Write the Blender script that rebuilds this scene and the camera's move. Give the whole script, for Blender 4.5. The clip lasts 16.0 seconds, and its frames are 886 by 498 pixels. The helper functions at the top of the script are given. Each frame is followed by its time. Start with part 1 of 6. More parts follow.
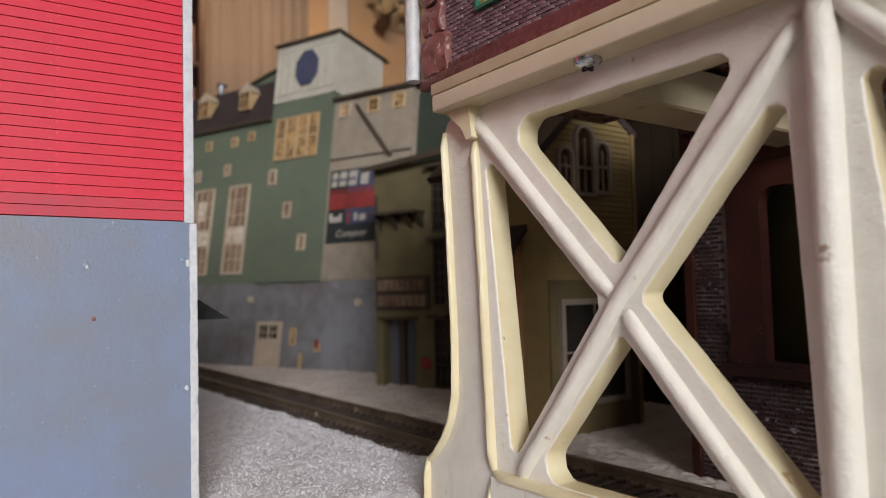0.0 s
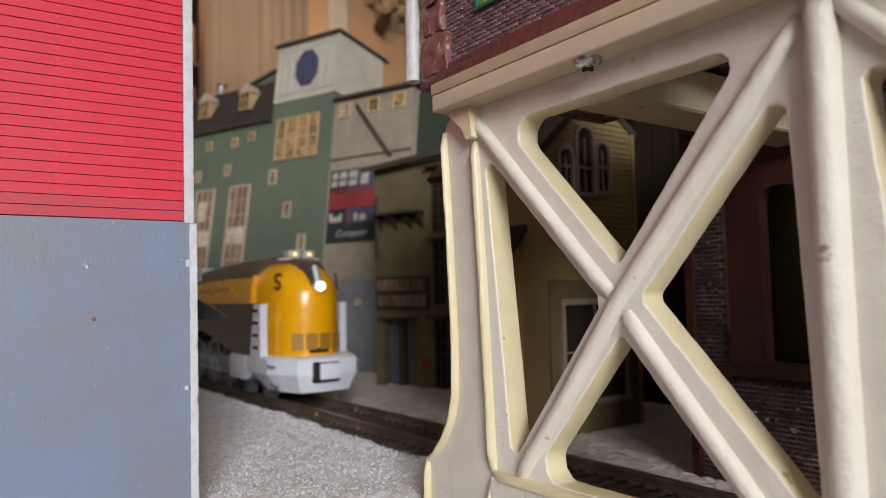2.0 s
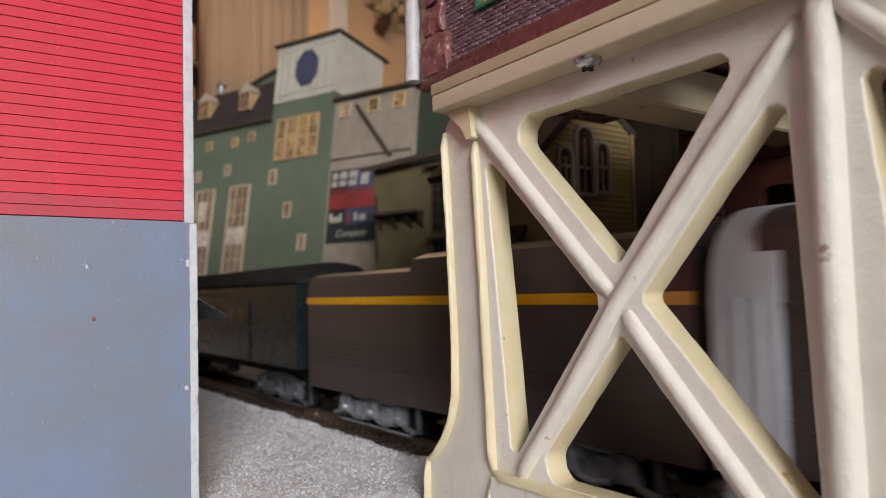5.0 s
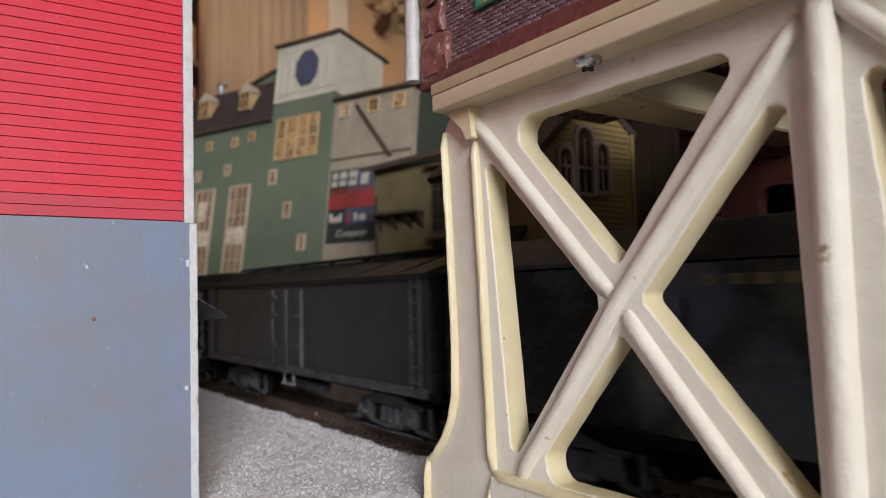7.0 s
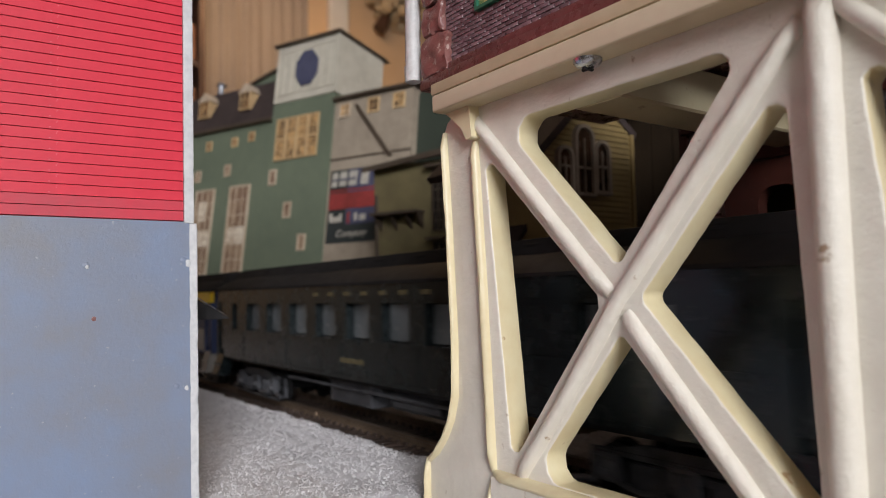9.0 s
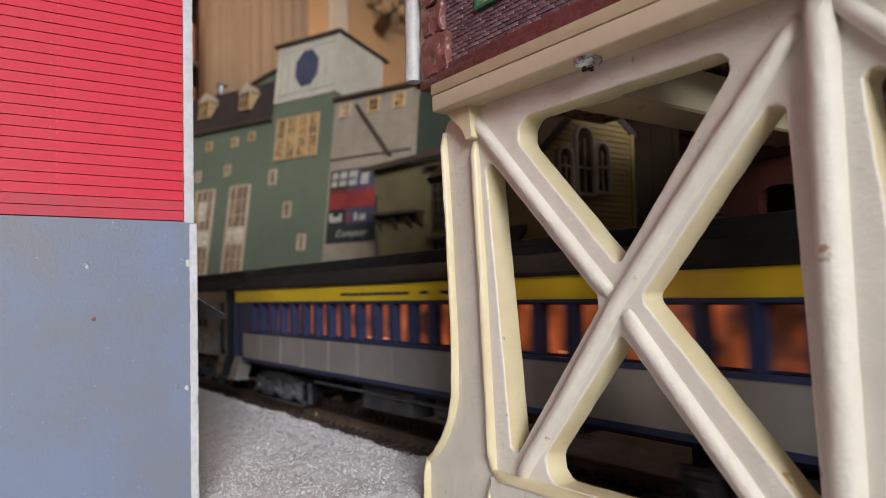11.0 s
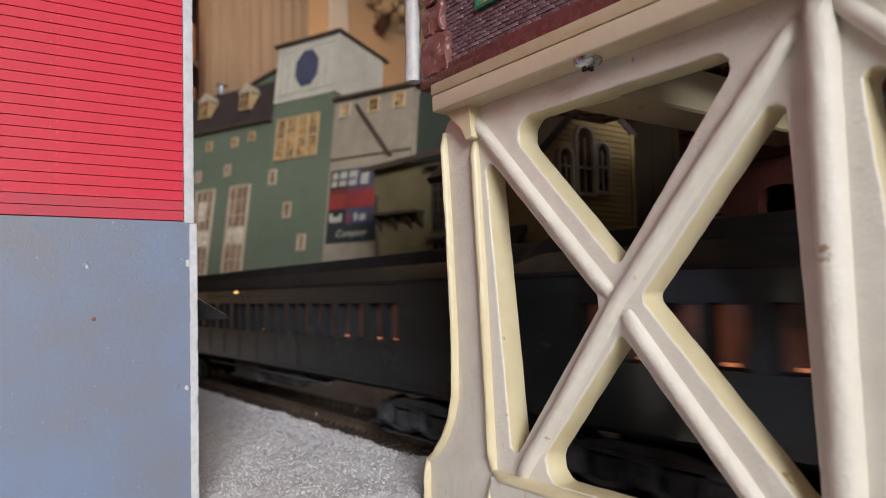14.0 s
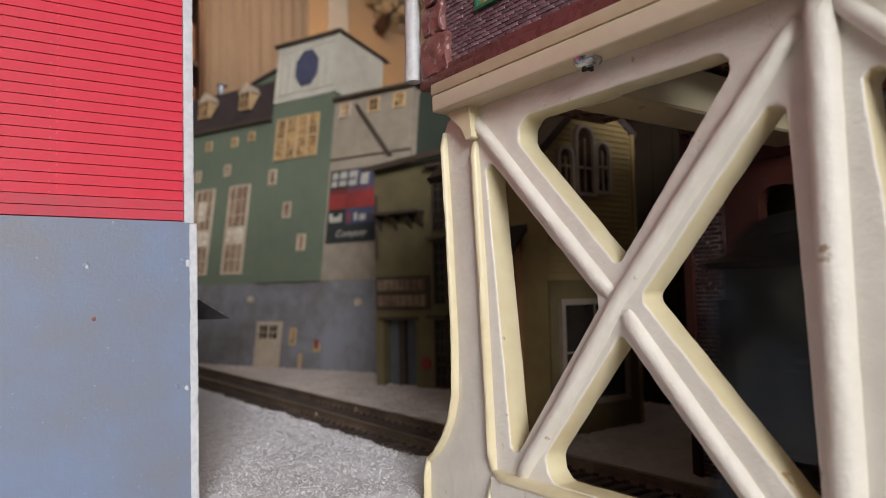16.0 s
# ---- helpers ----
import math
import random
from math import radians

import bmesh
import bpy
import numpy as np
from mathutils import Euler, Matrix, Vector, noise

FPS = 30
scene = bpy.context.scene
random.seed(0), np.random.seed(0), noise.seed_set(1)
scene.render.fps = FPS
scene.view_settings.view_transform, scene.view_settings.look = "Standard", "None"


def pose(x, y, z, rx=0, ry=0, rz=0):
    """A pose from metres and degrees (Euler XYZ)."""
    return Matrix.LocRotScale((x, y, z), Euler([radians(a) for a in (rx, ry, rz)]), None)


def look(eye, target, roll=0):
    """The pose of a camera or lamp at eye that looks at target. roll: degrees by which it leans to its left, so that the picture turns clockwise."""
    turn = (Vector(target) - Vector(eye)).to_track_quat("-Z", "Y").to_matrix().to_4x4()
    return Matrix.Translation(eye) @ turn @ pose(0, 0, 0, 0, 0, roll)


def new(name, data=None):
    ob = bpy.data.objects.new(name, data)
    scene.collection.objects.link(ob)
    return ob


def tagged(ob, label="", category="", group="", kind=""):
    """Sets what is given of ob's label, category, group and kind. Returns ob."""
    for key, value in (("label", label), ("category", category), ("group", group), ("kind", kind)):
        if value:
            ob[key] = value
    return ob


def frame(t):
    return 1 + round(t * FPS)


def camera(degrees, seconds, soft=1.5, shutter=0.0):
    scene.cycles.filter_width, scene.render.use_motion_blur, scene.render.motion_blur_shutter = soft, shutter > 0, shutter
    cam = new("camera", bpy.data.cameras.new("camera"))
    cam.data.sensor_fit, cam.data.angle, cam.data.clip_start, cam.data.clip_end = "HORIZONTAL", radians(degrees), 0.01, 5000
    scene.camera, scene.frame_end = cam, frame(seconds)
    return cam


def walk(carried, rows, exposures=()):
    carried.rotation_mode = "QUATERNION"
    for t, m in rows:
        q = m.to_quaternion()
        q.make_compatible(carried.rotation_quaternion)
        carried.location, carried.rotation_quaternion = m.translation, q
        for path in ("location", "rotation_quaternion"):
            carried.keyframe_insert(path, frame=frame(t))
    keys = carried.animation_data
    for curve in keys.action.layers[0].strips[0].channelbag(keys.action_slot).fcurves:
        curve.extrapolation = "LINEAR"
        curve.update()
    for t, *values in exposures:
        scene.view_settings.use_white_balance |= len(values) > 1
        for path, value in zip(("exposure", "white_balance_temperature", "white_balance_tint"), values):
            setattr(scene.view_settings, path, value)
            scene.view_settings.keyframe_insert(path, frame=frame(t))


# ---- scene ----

# camera: a phone set down on the layout, held still
cam = camera(64, 16.0, soft=0.9, shutter=0.5)
EYE = (0.0, 0.0, 0.047)
YAW, PITCH, ROLL = 35.413, 3.616, 1.2
AIM = (-math.cos(radians(YAW)) * math.cos(radians(PITCH)), math.sin(radians(YAW)) * math.cos(radians(PITCH)),
       0.047 + math.sin(radians(PITCH)))
STAND = look(EYE, AIM, -ROLL)
walk(cam, [(0.0, STAND), (16.0, STAND)], [(0.0, 0.0, 6550, 15), (16.0, 0.0, 6550, 15)])
cam.data.dof.use_dof = True
cam.data.dof.focus_distance = 0.116
cam.data.dof.aperture_fstop = 31.0

# ---- light ----
world = bpy.data.worlds.new("world")
scene.world = world
world.use_nodes = True
wn = world.node_tree
sky = wn.nodes.new("ShaderNodeTexSky")
sky.sky_type, sky.sun_disc = "NISHITA", False
sky.sun_elevation, sky.sun_rotation = radians(35), radians(120)
wn.links.new(sky.outputs[0], wn.nodes["Background"].inputs[0])
wn.nodes["Background"].inputs[1].default_value = 0.1


def area(name, eye, target, w, h, watts, colour):
    d = bpy.data.lights.new(name, "AREA")
    d.shape, d.size, d.size_y, d.energy, d.color = "RECTANGLE", w, h, watts, colour
    ob = new(name, d)
    ob.matrix_world = look(eye, target)
    return ob


# daylight through the room's window, behind the camera
area("window_daylight", (2.33, -1.0, 0.92), (-0.1, 0.06, 0.05), 0.8, 0.95, 74, (0.93, 0.97, 1.0))
# warm ceiling lamp at the far end of the room
area("ceiling_lamp_light", (-2.05, 0.95, 1.42), (-2.1, 0.95, 0.0), 0.3, 0.3, 8.5, (1.0, 0.66, 0.36))


# ---- materials ----
def mat(name, c1, c2=None, scale=300.0, rough=0.6, bump=0.0, bscale=None, metal=0.0, coat=0.0, spec=0.5, vary=0.0, contrast=0.5, specks=None):
    m = bpy.data.materials.new(name)
    m.use_nodes = True
    nt = m.node_tree
    b = nt.nodes["Principled BSDF"]
    b.inputs["Roughness"].default_value = rough
    b.inputs["Metallic"].default_value = metal
    b.inputs["Coat Weight"].default_value = coat
    b.inputs["Coat Roughness"].default_value = 0.27
    b.inputs["Specular IOR Level"].default_value = spec
    tc = nt.nodes.new("ShaderNodeTexCoord")
    c2 = c2 or tuple(v * 0.8 for v in c1)
    big, fine = nt.nodes.new("ShaderNodeTexNoise"), nt.nodes.new("ShaderNodeTexNoise")
    big.inputs["Scale"].default_value, big.inputs["Detail"].default_value = scale * 0.18, 3
    fine.inputs["Scale"].default_value, fine.inputs["Detail"].default_value, fine.inputs["Roughness"].default_value = scale, 8, 0.62
    for n in (big, fine):
        nt.links.new(tc.outputs["Object"], n.inputs["Vector"])
    add = nt.nodes.new("ShaderNodeMath")
    add.operation = "ADD"
    nt.links.new(big.outputs["Fac"], add.inputs[0])
    nt.links.new(fine.outputs["Fac"], add.inputs[1])
    ramp = nt.nodes.new("ShaderNodeMapRange")
    ramp.inputs["From Min"].default_value, ramp.inputs["From Max"].default_value = 1.0 - contrast * 0.5, 1.0 + contrast * 0.5
    nt.links.new(add.outputs[0], ramp.inputs["Value"])
    mix = nt.nodes.new("ShaderNodeMix")
    mix.data_type = "RGBA"
    mix.inputs["A"].default_value, mix.inputs["B"].default_value = (*c2, 1), (*c1, 1)
    nt.links.new(ramp.outputs["Result"], mix.inputs["Factor"])
    out = mix.outputs["Result"]
    if specks:
        colour, sscale, level = specks
        sn = nt.nodes.new("ShaderNodeTexNoise")
        sn.inputs["Scale"].default_value, sn.inputs["Detail"].default_value = sscale, 6
        nt.links.new(tc.outputs["Object"], sn.inputs["Vector"])
        sr = nt.nodes.new("ShaderNodeMapRange")
        sr.inputs["From Min"].default_value, sr.inputs["From Max"].default_value = level, level + 0.06
        nt.links.new(sn.outputs["Fac"], sr.inputs["Value"])
        sm = nt.nodes.new("ShaderNodeMix")
        sm.data_type = "RGBA"
        sm.inputs["B"].default_value = (*colour, 1)
        nt.links.new(out, sm.inputs["A"])
        nt.links.new(sr.outputs["Result"], sm.inputs["Factor"])
        out = sm.outputs["Result"]
    if vary:
        oi = nt.nodes.new("ShaderNodeObjectInfo")
        hsv = nt.nodes.new("ShaderNodeHueSaturation")
        mr = nt.nodes.new("ShaderNodeMapRange")
        mr.inputs["To Min"].default_value, mr.inputs["To Max"].default_value = 1 - vary, 1 + vary
        nt.links.new(oi.outputs["Random"], mr.inputs["Value"])
        nt.links.new(mr.outputs["Result"], hsv.inputs["Value"])
        nt.links.new(out, hsv.inputs["Color"])
        out = hsv.outputs["Color"]
    nt.links.new(out, b.inputs["Base Color"])
    rr = nt.nodes.new("ShaderNodeMapRange")
    rr.inputs["To Min"].default_value, rr.inputs["To Max"].default_value = max(0.03, rough - 0.12), min(1, rough + 0.12)
    nt.links.new(fine.outputs["Fac"], rr.inputs["Value"])
    nt.links.new(rr.outputs["Result"], b.inputs["Roughness"])
    if bump:
        bn = nt.nodes.new("ShaderNodeTexNoise")
        bn.inputs["Scale"].default_value, bn.inputs["Detail"].default_value, bn.inputs["Roughness"].default_value = bscale or scale * 3, 8, 0.68
        nt.links.new(tc.outputs["Object"], bn.inputs["Vector"])
        bp = nt.nodes.new("ShaderNodeBump")
        bp.inputs["Strength"].default_value, bp.inputs["Distance"].default_value = 1.0, bump
        nt.links.new(bn.outputs["Fac"], bp.inputs["Height"])
        nt.links.new(bp.outputs["Normal"], b.inputs["Normal"])
        nt.links.new(bp.outputs["Normal"], b.inputs["Coat Normal"])
    return m


def glow(name, colour, strength, base=(0.3, 0.2, 0.15), vary=False):
    m = mat(name, base, rough=0.25)
    nt = m.node_tree
    b = nt.nodes["Principled BSDF"]
    b.inputs["Emission Color"].default_value = (*colour, 1)
    b.inputs["Emission Strength"].default_value = strength
    if vary:
        # lit compartments differ from one another and within a window
        oi = nt.nodes.new("ShaderNodeObjectInfo")
        tc = nt.nodes.new("ShaderNodeTexCoord")
        nz = nt.nodes.new("ShaderNodeTexNoise")
        nz.noise_dimensions = "4D"
        nz.inputs["Scale"].default_value = 110.0
        mul = nt.nodes.new("ShaderNodeMath")
        mul.operation = "MULTIPLY"
        mul.inputs[1].default_value = 50.0
        nt.links.new(oi.outputs["Random"], mul.inputs[0])
        nt.links.new(mul.outputs[0], nz.inputs["W"])
        nt.links.new(tc.outputs["Object"], nz.inputs["Vector"])
        mr = nt.nodes.new("ShaderNodeMapRange")
        mr.inputs["From Min"].default_value, mr.inputs["From Max"].default_value = 0.38, 0.68
        mr.inputs["To Min"].default_value, mr.inputs["To Max"].default_value = strength * 0.08, strength * 1.7
        nt.links.new(nz.outputs["Fac"], mr.inputs["Value"])
        nt.links.new(mr.outputs["Result"], b.inputs["Emission Strength"])
    return m


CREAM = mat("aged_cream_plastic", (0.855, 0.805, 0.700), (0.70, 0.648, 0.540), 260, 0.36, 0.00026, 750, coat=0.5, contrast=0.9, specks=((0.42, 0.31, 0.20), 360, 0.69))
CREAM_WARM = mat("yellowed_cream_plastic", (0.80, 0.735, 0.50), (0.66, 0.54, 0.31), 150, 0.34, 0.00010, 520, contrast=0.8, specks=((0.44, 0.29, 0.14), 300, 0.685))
# tan of the upper strip, also painted shade on the soffits
TAN_AND_SOFFIT_SHADE = mat("tan_plastic_and_soffit_shade", (0.64, 0.53, 0.35), (0.50, 0.40, 0.24), 260, 0.40, 0.00009, 650, contrast=0.8, specks=((0.36, 0.24, 0.13), 300, 0.675))
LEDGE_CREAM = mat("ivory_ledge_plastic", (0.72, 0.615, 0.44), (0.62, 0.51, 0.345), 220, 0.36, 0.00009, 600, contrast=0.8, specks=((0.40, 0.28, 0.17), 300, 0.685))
RED = mat("red_siding_paint", (0.74, 0.030, 0.058), (0.55, 0.020, 0.042), 150, 0.46, 0.00006, 1500, spec=0.4, contrast=0.9, specks=((0.75, 0.27, 0.29), 1100, 0.70))
RED_MIST = mat("red_paint_misted_with_grey", (0.66, 0.040, 0.068), (0.46, 0.065, 0.085), 300, 0.5, 0.00006, 1500, spec=0.35, contrast=0.9)
# grey primer; the bluish daylight sheen is mixed into its colour
GREYBLUE = mat("grey_primer_with_blue_sheen", (0.195, 0.262, 0.395), (0.215, 0.222, 0.245), 90, 0.40, 0.00009, 1300, contrast=0.6, specks=((0.34, 0.36, 0.39), 900, 0.68))
WHITE_EDGE = mat("chipped_white_styrene", (0.74, 0.74, 0.73), (0.50, 0.51, 0.52), 900, 0.55, 0.00015, 1600, contrast=0.8)
BROWN_BRICK = mat("glossy_maroon_brick_plastic", (0.165, 0.056, 0.048), (0.11, 0.038, 0.034), 400, 0.28, 0.00008, 1800, coat=0.4)
BRICK_FACE = mat("maroon_brick_face", (0.26, 0.17, 0.185), (0.11, 0.066, 0.074), 900, 0.24, 0.00012, 2000, coat=0.5, vary=0.4, specks=((0.50, 0.44, 0.45), 1500, 0.63))
BRICK_JOINT = mat("worn_brick_joint", (0.24, 0.17, 0.16), (0.045, 0.022, 0.022), 420, 0.5, contrast=0.7)
PINKSTONE = mat("worn_maroon_quoin", (0.27, 0.105, 0.088), (0.15, 0.055, 0.048), 400, 0.30, 0.0002, 1100, coat=0.3, contrast=0.8, specks=((0.50, 0.36, 0.31), 700, 0.60))
STEEL = mat("zinc_screw", (0.55, 0.56, 0.57), (0.35, 0.35, 0.36), 900, 0.28, 0.00004, 2000, metal=1.0)
WHITE_PIPE = mat("white_downspout", (0.66, 0.65, 0.63), (0.42, 0.40, 0.38), 500, 0.45, 0.00008, 1600)
SNOW = mat("granular_snow", (0.74, 0.715, 0.715), (0.61, 0.585, 0.585), 700, 0.6, 0.00010, 3200, contrast=0.9)
SNOW_CLUMP = mat("snow_grain", (0.80, 0.78, 0.78), (0.68, 0.655, 0.655), 900, 0.35, 0.0001, 3000)
SNOW_OLD = mat("dull_old_snow", (0.70, 0.60, 0.53), (0.48, 0.40, 0.345), 450, 0.85, 0.0004, 1800, contrast=0.8)
GROUND = mat("brown_layout_ground", (0.16, 0.12, 0.09), (0.09, 0.065, 0.05), 200, 0.9, 0.0003, 900)
BALLAST = mat("dark_ballast", (0.075, 0.055, 0.045), (0.035, 0.027, 0.024), 1200, 0.9, 0.0005, 1500, contrast=0.9)
TIE = mat("brown_plastic_tie", (0.085, 0.058, 0.045), (0.050, 0.034, 0.028), 500, 0.5, 0.00008, 2500, vary=0.35)
RAIL = mat("nickel_rail", (0.36, 0.27, 0.19), (0.17, 0.12, 0.085), 500, 0.36, 0.00003, 1500, metal=0.55)
GREEN = mat("green_painted_wall", (0.168, 0.200, 0.132), (0.120, 0.146, 0.100), 110, 0.75, 0.00010, 900, contrast=0.7)
GREEN_SHADED = mat("shaded_green_wall", (0.040, 0.052, 0.036), None, 100, 0.7, 0.00008, 900)
GREYWALL = mat("weathered_grey_foundation", (0.265, 0.265, 0.288), (0.145, 0.125, 0.110), 75, 0.8, 0.0001, 900, contrast=0.5)
TOWERWHITE = mat("off_white_tower_wall", (0.60, 0.555, 0.455), (0.48, 0.44, 0.35), 160, 0.7, 0.00006, 900)
STUCCO = mat("stained_beige_wall", (0.43, 0.355, 0.265), (0.27, 0.22, 0.165), 120, 0.8, 0.0001, 900, contrast=0.6)
MANSARD = mat("dark_brown_shingle", (0.072, 0.052, 0.048), (0.045, 0.033, 0.030), 200, 0.8, 0.0002, 900, spec=0.2)
TAN = mat("tan_window_frame", (0.66, 0.46, 0.24), (0.46, 0.30, 0.15), 300, 0.6)
PALE = mat("pale_window_frame", (0.60, 0.49, 0.37), (0.46, 0.35, 0.24), 300, 0.6)
AMBER = mat("amber_window_film", (0.62, 0.37, 0.15), (0.05, 0.022, 0.012), 330, 0.35, contrast=0.2)
DARKAMBER = mat("dark_amber_film", (0.30, 0.14, 0.05), (0.05, 0.025, 0.015), 380, 0.35, contrast=0.3)
BLIND = mat("window_blind", (0.36, 0.25, 0.16), (0.17, 0.095, 0.06), 170, 0.7, contrast=0.35)
DARKGLASS = mat("dark_window", (0.02, 0.018, 0.016), (0.04, 0.032, 0.025), 200, 0.12)
WINDOWGLARE = mat("painted_window_glare", (0.86, 0.78, 0.64), (0.50, 0.38, 0.26), 300, 0.6, contrast=0.4)
NAVY = mat("navy_sign_paint", (0.085, 0.088, 0.145), (0.055, 0.057, 0.10), 200, 0.6)
REDGLASS = mat("dark_red_brown_window", (0.085, 0.042, 0.022), (0.022, 0.013, 0.009), 160, 0.25, contrast=0.4)
SIGNDARK = mat("black_sign_paint", (0.035, 0.042, 0.04), None, 200, 0.6)
SIGNRED = mat("red_sign_paint", (0.36, 0.05, 0.045), (0.22, 0.035, 0.03), 300, 0.6)
SIGNWHITE = mat("white_sign_paint", (0.56, 0.52, 0.44), (0.40, 0.37, 0.31), 300, 0.6)
OLIVE = mat("olive_stucco", (0.205, 0.168, 0.078), (0.130, 0.104, 0.050), 90, 0.8, 0.0001, 900)
OLIVE_D = mat("dark_brown_timber", (0.092, 0.064, 0.042), (0.060, 0.042, 0.028), 200, 0.7, 0.0001, 900)
DOORGREY = mat("grey_blue_door", (0.15, 0.16, 0.18), (0.09, 0.09, 0.10), 100, 0.7)
YELLOWSIDE = mat("yellow_clapboard", (0.37, 0.262, 0.105), (0.28, 0.195, 0.076), 200, 0.65, 0.00008, 1200)
YELLOWSIDE_SHADED = mat("shaded_yellow_clapboard", (0.19, 0.140, 0.060), (0.13, 0.095, 0.042), 150, 0.7, 0.00008, 1200)
BROWNSIDE = mat("brown_shed_wall", (0.33, 0.155, 0.062), (0.22, 0.10, 0.042), 150, 0.7, 0.00008, 1200)
GAP_SHADE = mat("gap_shade_brown", (0.034, 0.022, 0.012), (0.022, 0.014, 0.008), 150, 0.85, 0.0001, 900, spec=0.15)
FRAMEWHITE = mat("grey_tan_frame", (0.37, 0.295, 0.225), (0.28, 0.215, 0.16), 200, 0.6)
BRICK2 = mat("dark_brown_brick", (0.070, 0.034, 0.030), (0.034, 0.017, 0.016), 500, 0.3, 0.00014, 2200, vary=0.5, specks=((0.40, 0.35, 0.36), 700, 0.63))
MORTAR = mat("patchy_grey_mortar", (0.42, 0.37, 0.37), (0.035, 0.020, 0.019), 200, 0.7, contrast=0.4)
MAROONTRIM = mat("maroon_trim", (0.062, 0.018, 0.012), (0.024, 0.009, 0.007), 160, 0.4, 0.0001, 1000, spec=0.3, contrast=0.5, specks=((0.20, 0.11, 0.09), 700, 0.68))
GREENROOM = mat("olive_inner_wall", (0.17, 0.16, 0.07), None, 60, 0.8)
# train
YELLOW = mat("armour_yellow_paint", (0.86, 0.40, 0.002), (0.78, 0.35, 0.002), 120, 0.25, coat=0.3)
LOCOBROWN = mat("brown_locomotive_paint", (0.082, 0.062, 0.053), (0.064, 0.048, 0.042), 150, 0.33, spec=0.5)
SILVER = mat("silver_paint", (0.80, 0.82, 0.88), (0.68, 0.70, 0.75), 300, 0.38, metal=0.0)
SILVER_D = mat("dull_silver_wheel", (0.42, 0.43, 0.46), (0.17, 0.17, 0.18), 300, 0.3, metal=0.35)
BLACKIRON = mat("black_underframe", (0.012, 0.012, 0.013), (0.022, 0.021, 0.021), 400, 0.65, spec=0.25)
TRUCKGREY = mat("weathered_truck", (0.115, 0.117, 0.125), (0.022, 0.022, 0.026), 260, 0.5, spec=0.4, contrast=0.5)
PULLGREEN = mat("dark_passenger_green", (0.015, 0.021, 0.022), (0.009, 0.013, 0.014), 200, 0.26, spec=0.45)
COACHGREY = mat("dark_coach_grey", (0.026, 0.031, 0.034), (0.017, 0.021, 0.023), 120, 0.24, spec=0.5, contrast=0.8)
ROOFBLACK = mat("black_car_roof", (0.016, 0.015, 0.015), (0.026, 0.024, 0.024), 250, 0.75, spec=0.1)
BOXBLACK = mat("black_green_boxcar", (0.024, 0.027, 0.031), (0.034, 0.037, 0.042), 250, 0.42, spec=0.4)
CARBLUE = mat("blue_car_paint", (0.030, 0.044, 0.105), (0.022, 0.033, 0.08), 200, 0.45, spec=0.3)
CARGREY = mat("light_grey_car_paint", (0.30, 0.28, 0.255), (0.23, 0.215, 0.195), 160, 0.36)
CARYELLOW = mat("yellow_letterboard", (0.80, 0.55, 0.02), (0.72, 0.48, 0.015), 200, 0.4)
GOLD = mat("faded_gold_lettering", (0.075, 0.066, 0.032), None, 400, 0.5)
GOLD_LEAF = mat("gold_leaf_lettering", (0.13, 0.105, 0.050), None, 400, 0.45)
INKBLUE = mat("dark_lettering", (0.03, 0.04, 0.06), None, 400, 0.5)
LIT_WARM = glow("warm_lit_window", (1.0, 0.22, 0.06), 0.24, (0.12, 0.05, 0.03), True)
LIT_DIM = glow("dim_warm_window", (1.0, 0.26, 0.10), 0.040, (0.06, 0.055, 0.055), True)
TABLELAMP = glow("small_table_lamp_glow", (1.0, 0.34, 0.14), 0.55, (0.6, 0.3, 0.2))
LIT_PALE = glow("pale_window_shade", (0.7, 0.75, 0.75), 0.015, (0.12, 0.13, 0.135), True)
HEADLIGHT = glow("headlight_glow", (1.0, 0.93, 0.78), 6.0, (0.9, 0.9, 0.85))
MARKER_AND_LEAK = glow("amber_marker_and_leak_glow", (1.0, 0.55, 0.15), 2.0, (0.8, 0.5, 0.2))
LAMPGLASS = mat("silver_lamp_glass", (0.75, 0.72, 0.66), None, 400, 0.2, metal=0.4)
# room
WALLTAN = mat("warm_tan_wall", (0.62, 0.43, 0.26), (0.56, 0.38, 0.22), 6, 0.85)
CURTAIN = mat("taupe_curtain", (0.29, 0.24, 0.20), (0.265, 0.217, 0.18), 30, 0.9)
ROOMWHITE = mat("white_room_trim", (0.72, 0.68, 0.62), None, 8, 0.6)
DARKWOOD = mat("dark_wood", (0.10, 0.045, 0.025), (0.06, 0.028, 0.016), 25, 0.5)
PLASTER = mat("room_plaster", (0.17, 0.15, 0.135), (0.14, 0.125, 0.11), 8, 0.9)
CEIL = mat("ceiling_paint", (0.52, 0.50, 0.48), None, 8, 0.9)
CARPET = mat("floor_carpet", (0.25, 0.20, 0.16), (0.19, 0.15, 0.12), 60, 0.95)
PLY = mat("layout_board", (0.30, 0.22, 0.14), (0.22, 0.16, 0.10), 30, 0.8)
BRASSFLOWER = mat("dried_flowers", (0.60, 0.47, 0.30), (0.40, 0.28, 0.14), 40, 0.8)


# ---- mesh helpers ----
def part(name, bm, material, parent=None, label="", smooth=False):
    me = bpy.data.meshes.new(name)
    bmesh.ops.recalc_face_normals(bm, faces=bm.faces[:])
    bm.to_mesh(me)
    bm.free()
    me.materials.append(material)
    if smooth:
        me.polygons.foreach_set("use_smooth", [True] * len(me.polygons))
        me.set_sharp_from_angle(angle=radians(40))
    ob = new(name, me)
    if parent is not None:
        ob.parent = parent
    if label:
        ob["label"] = label
    return ob


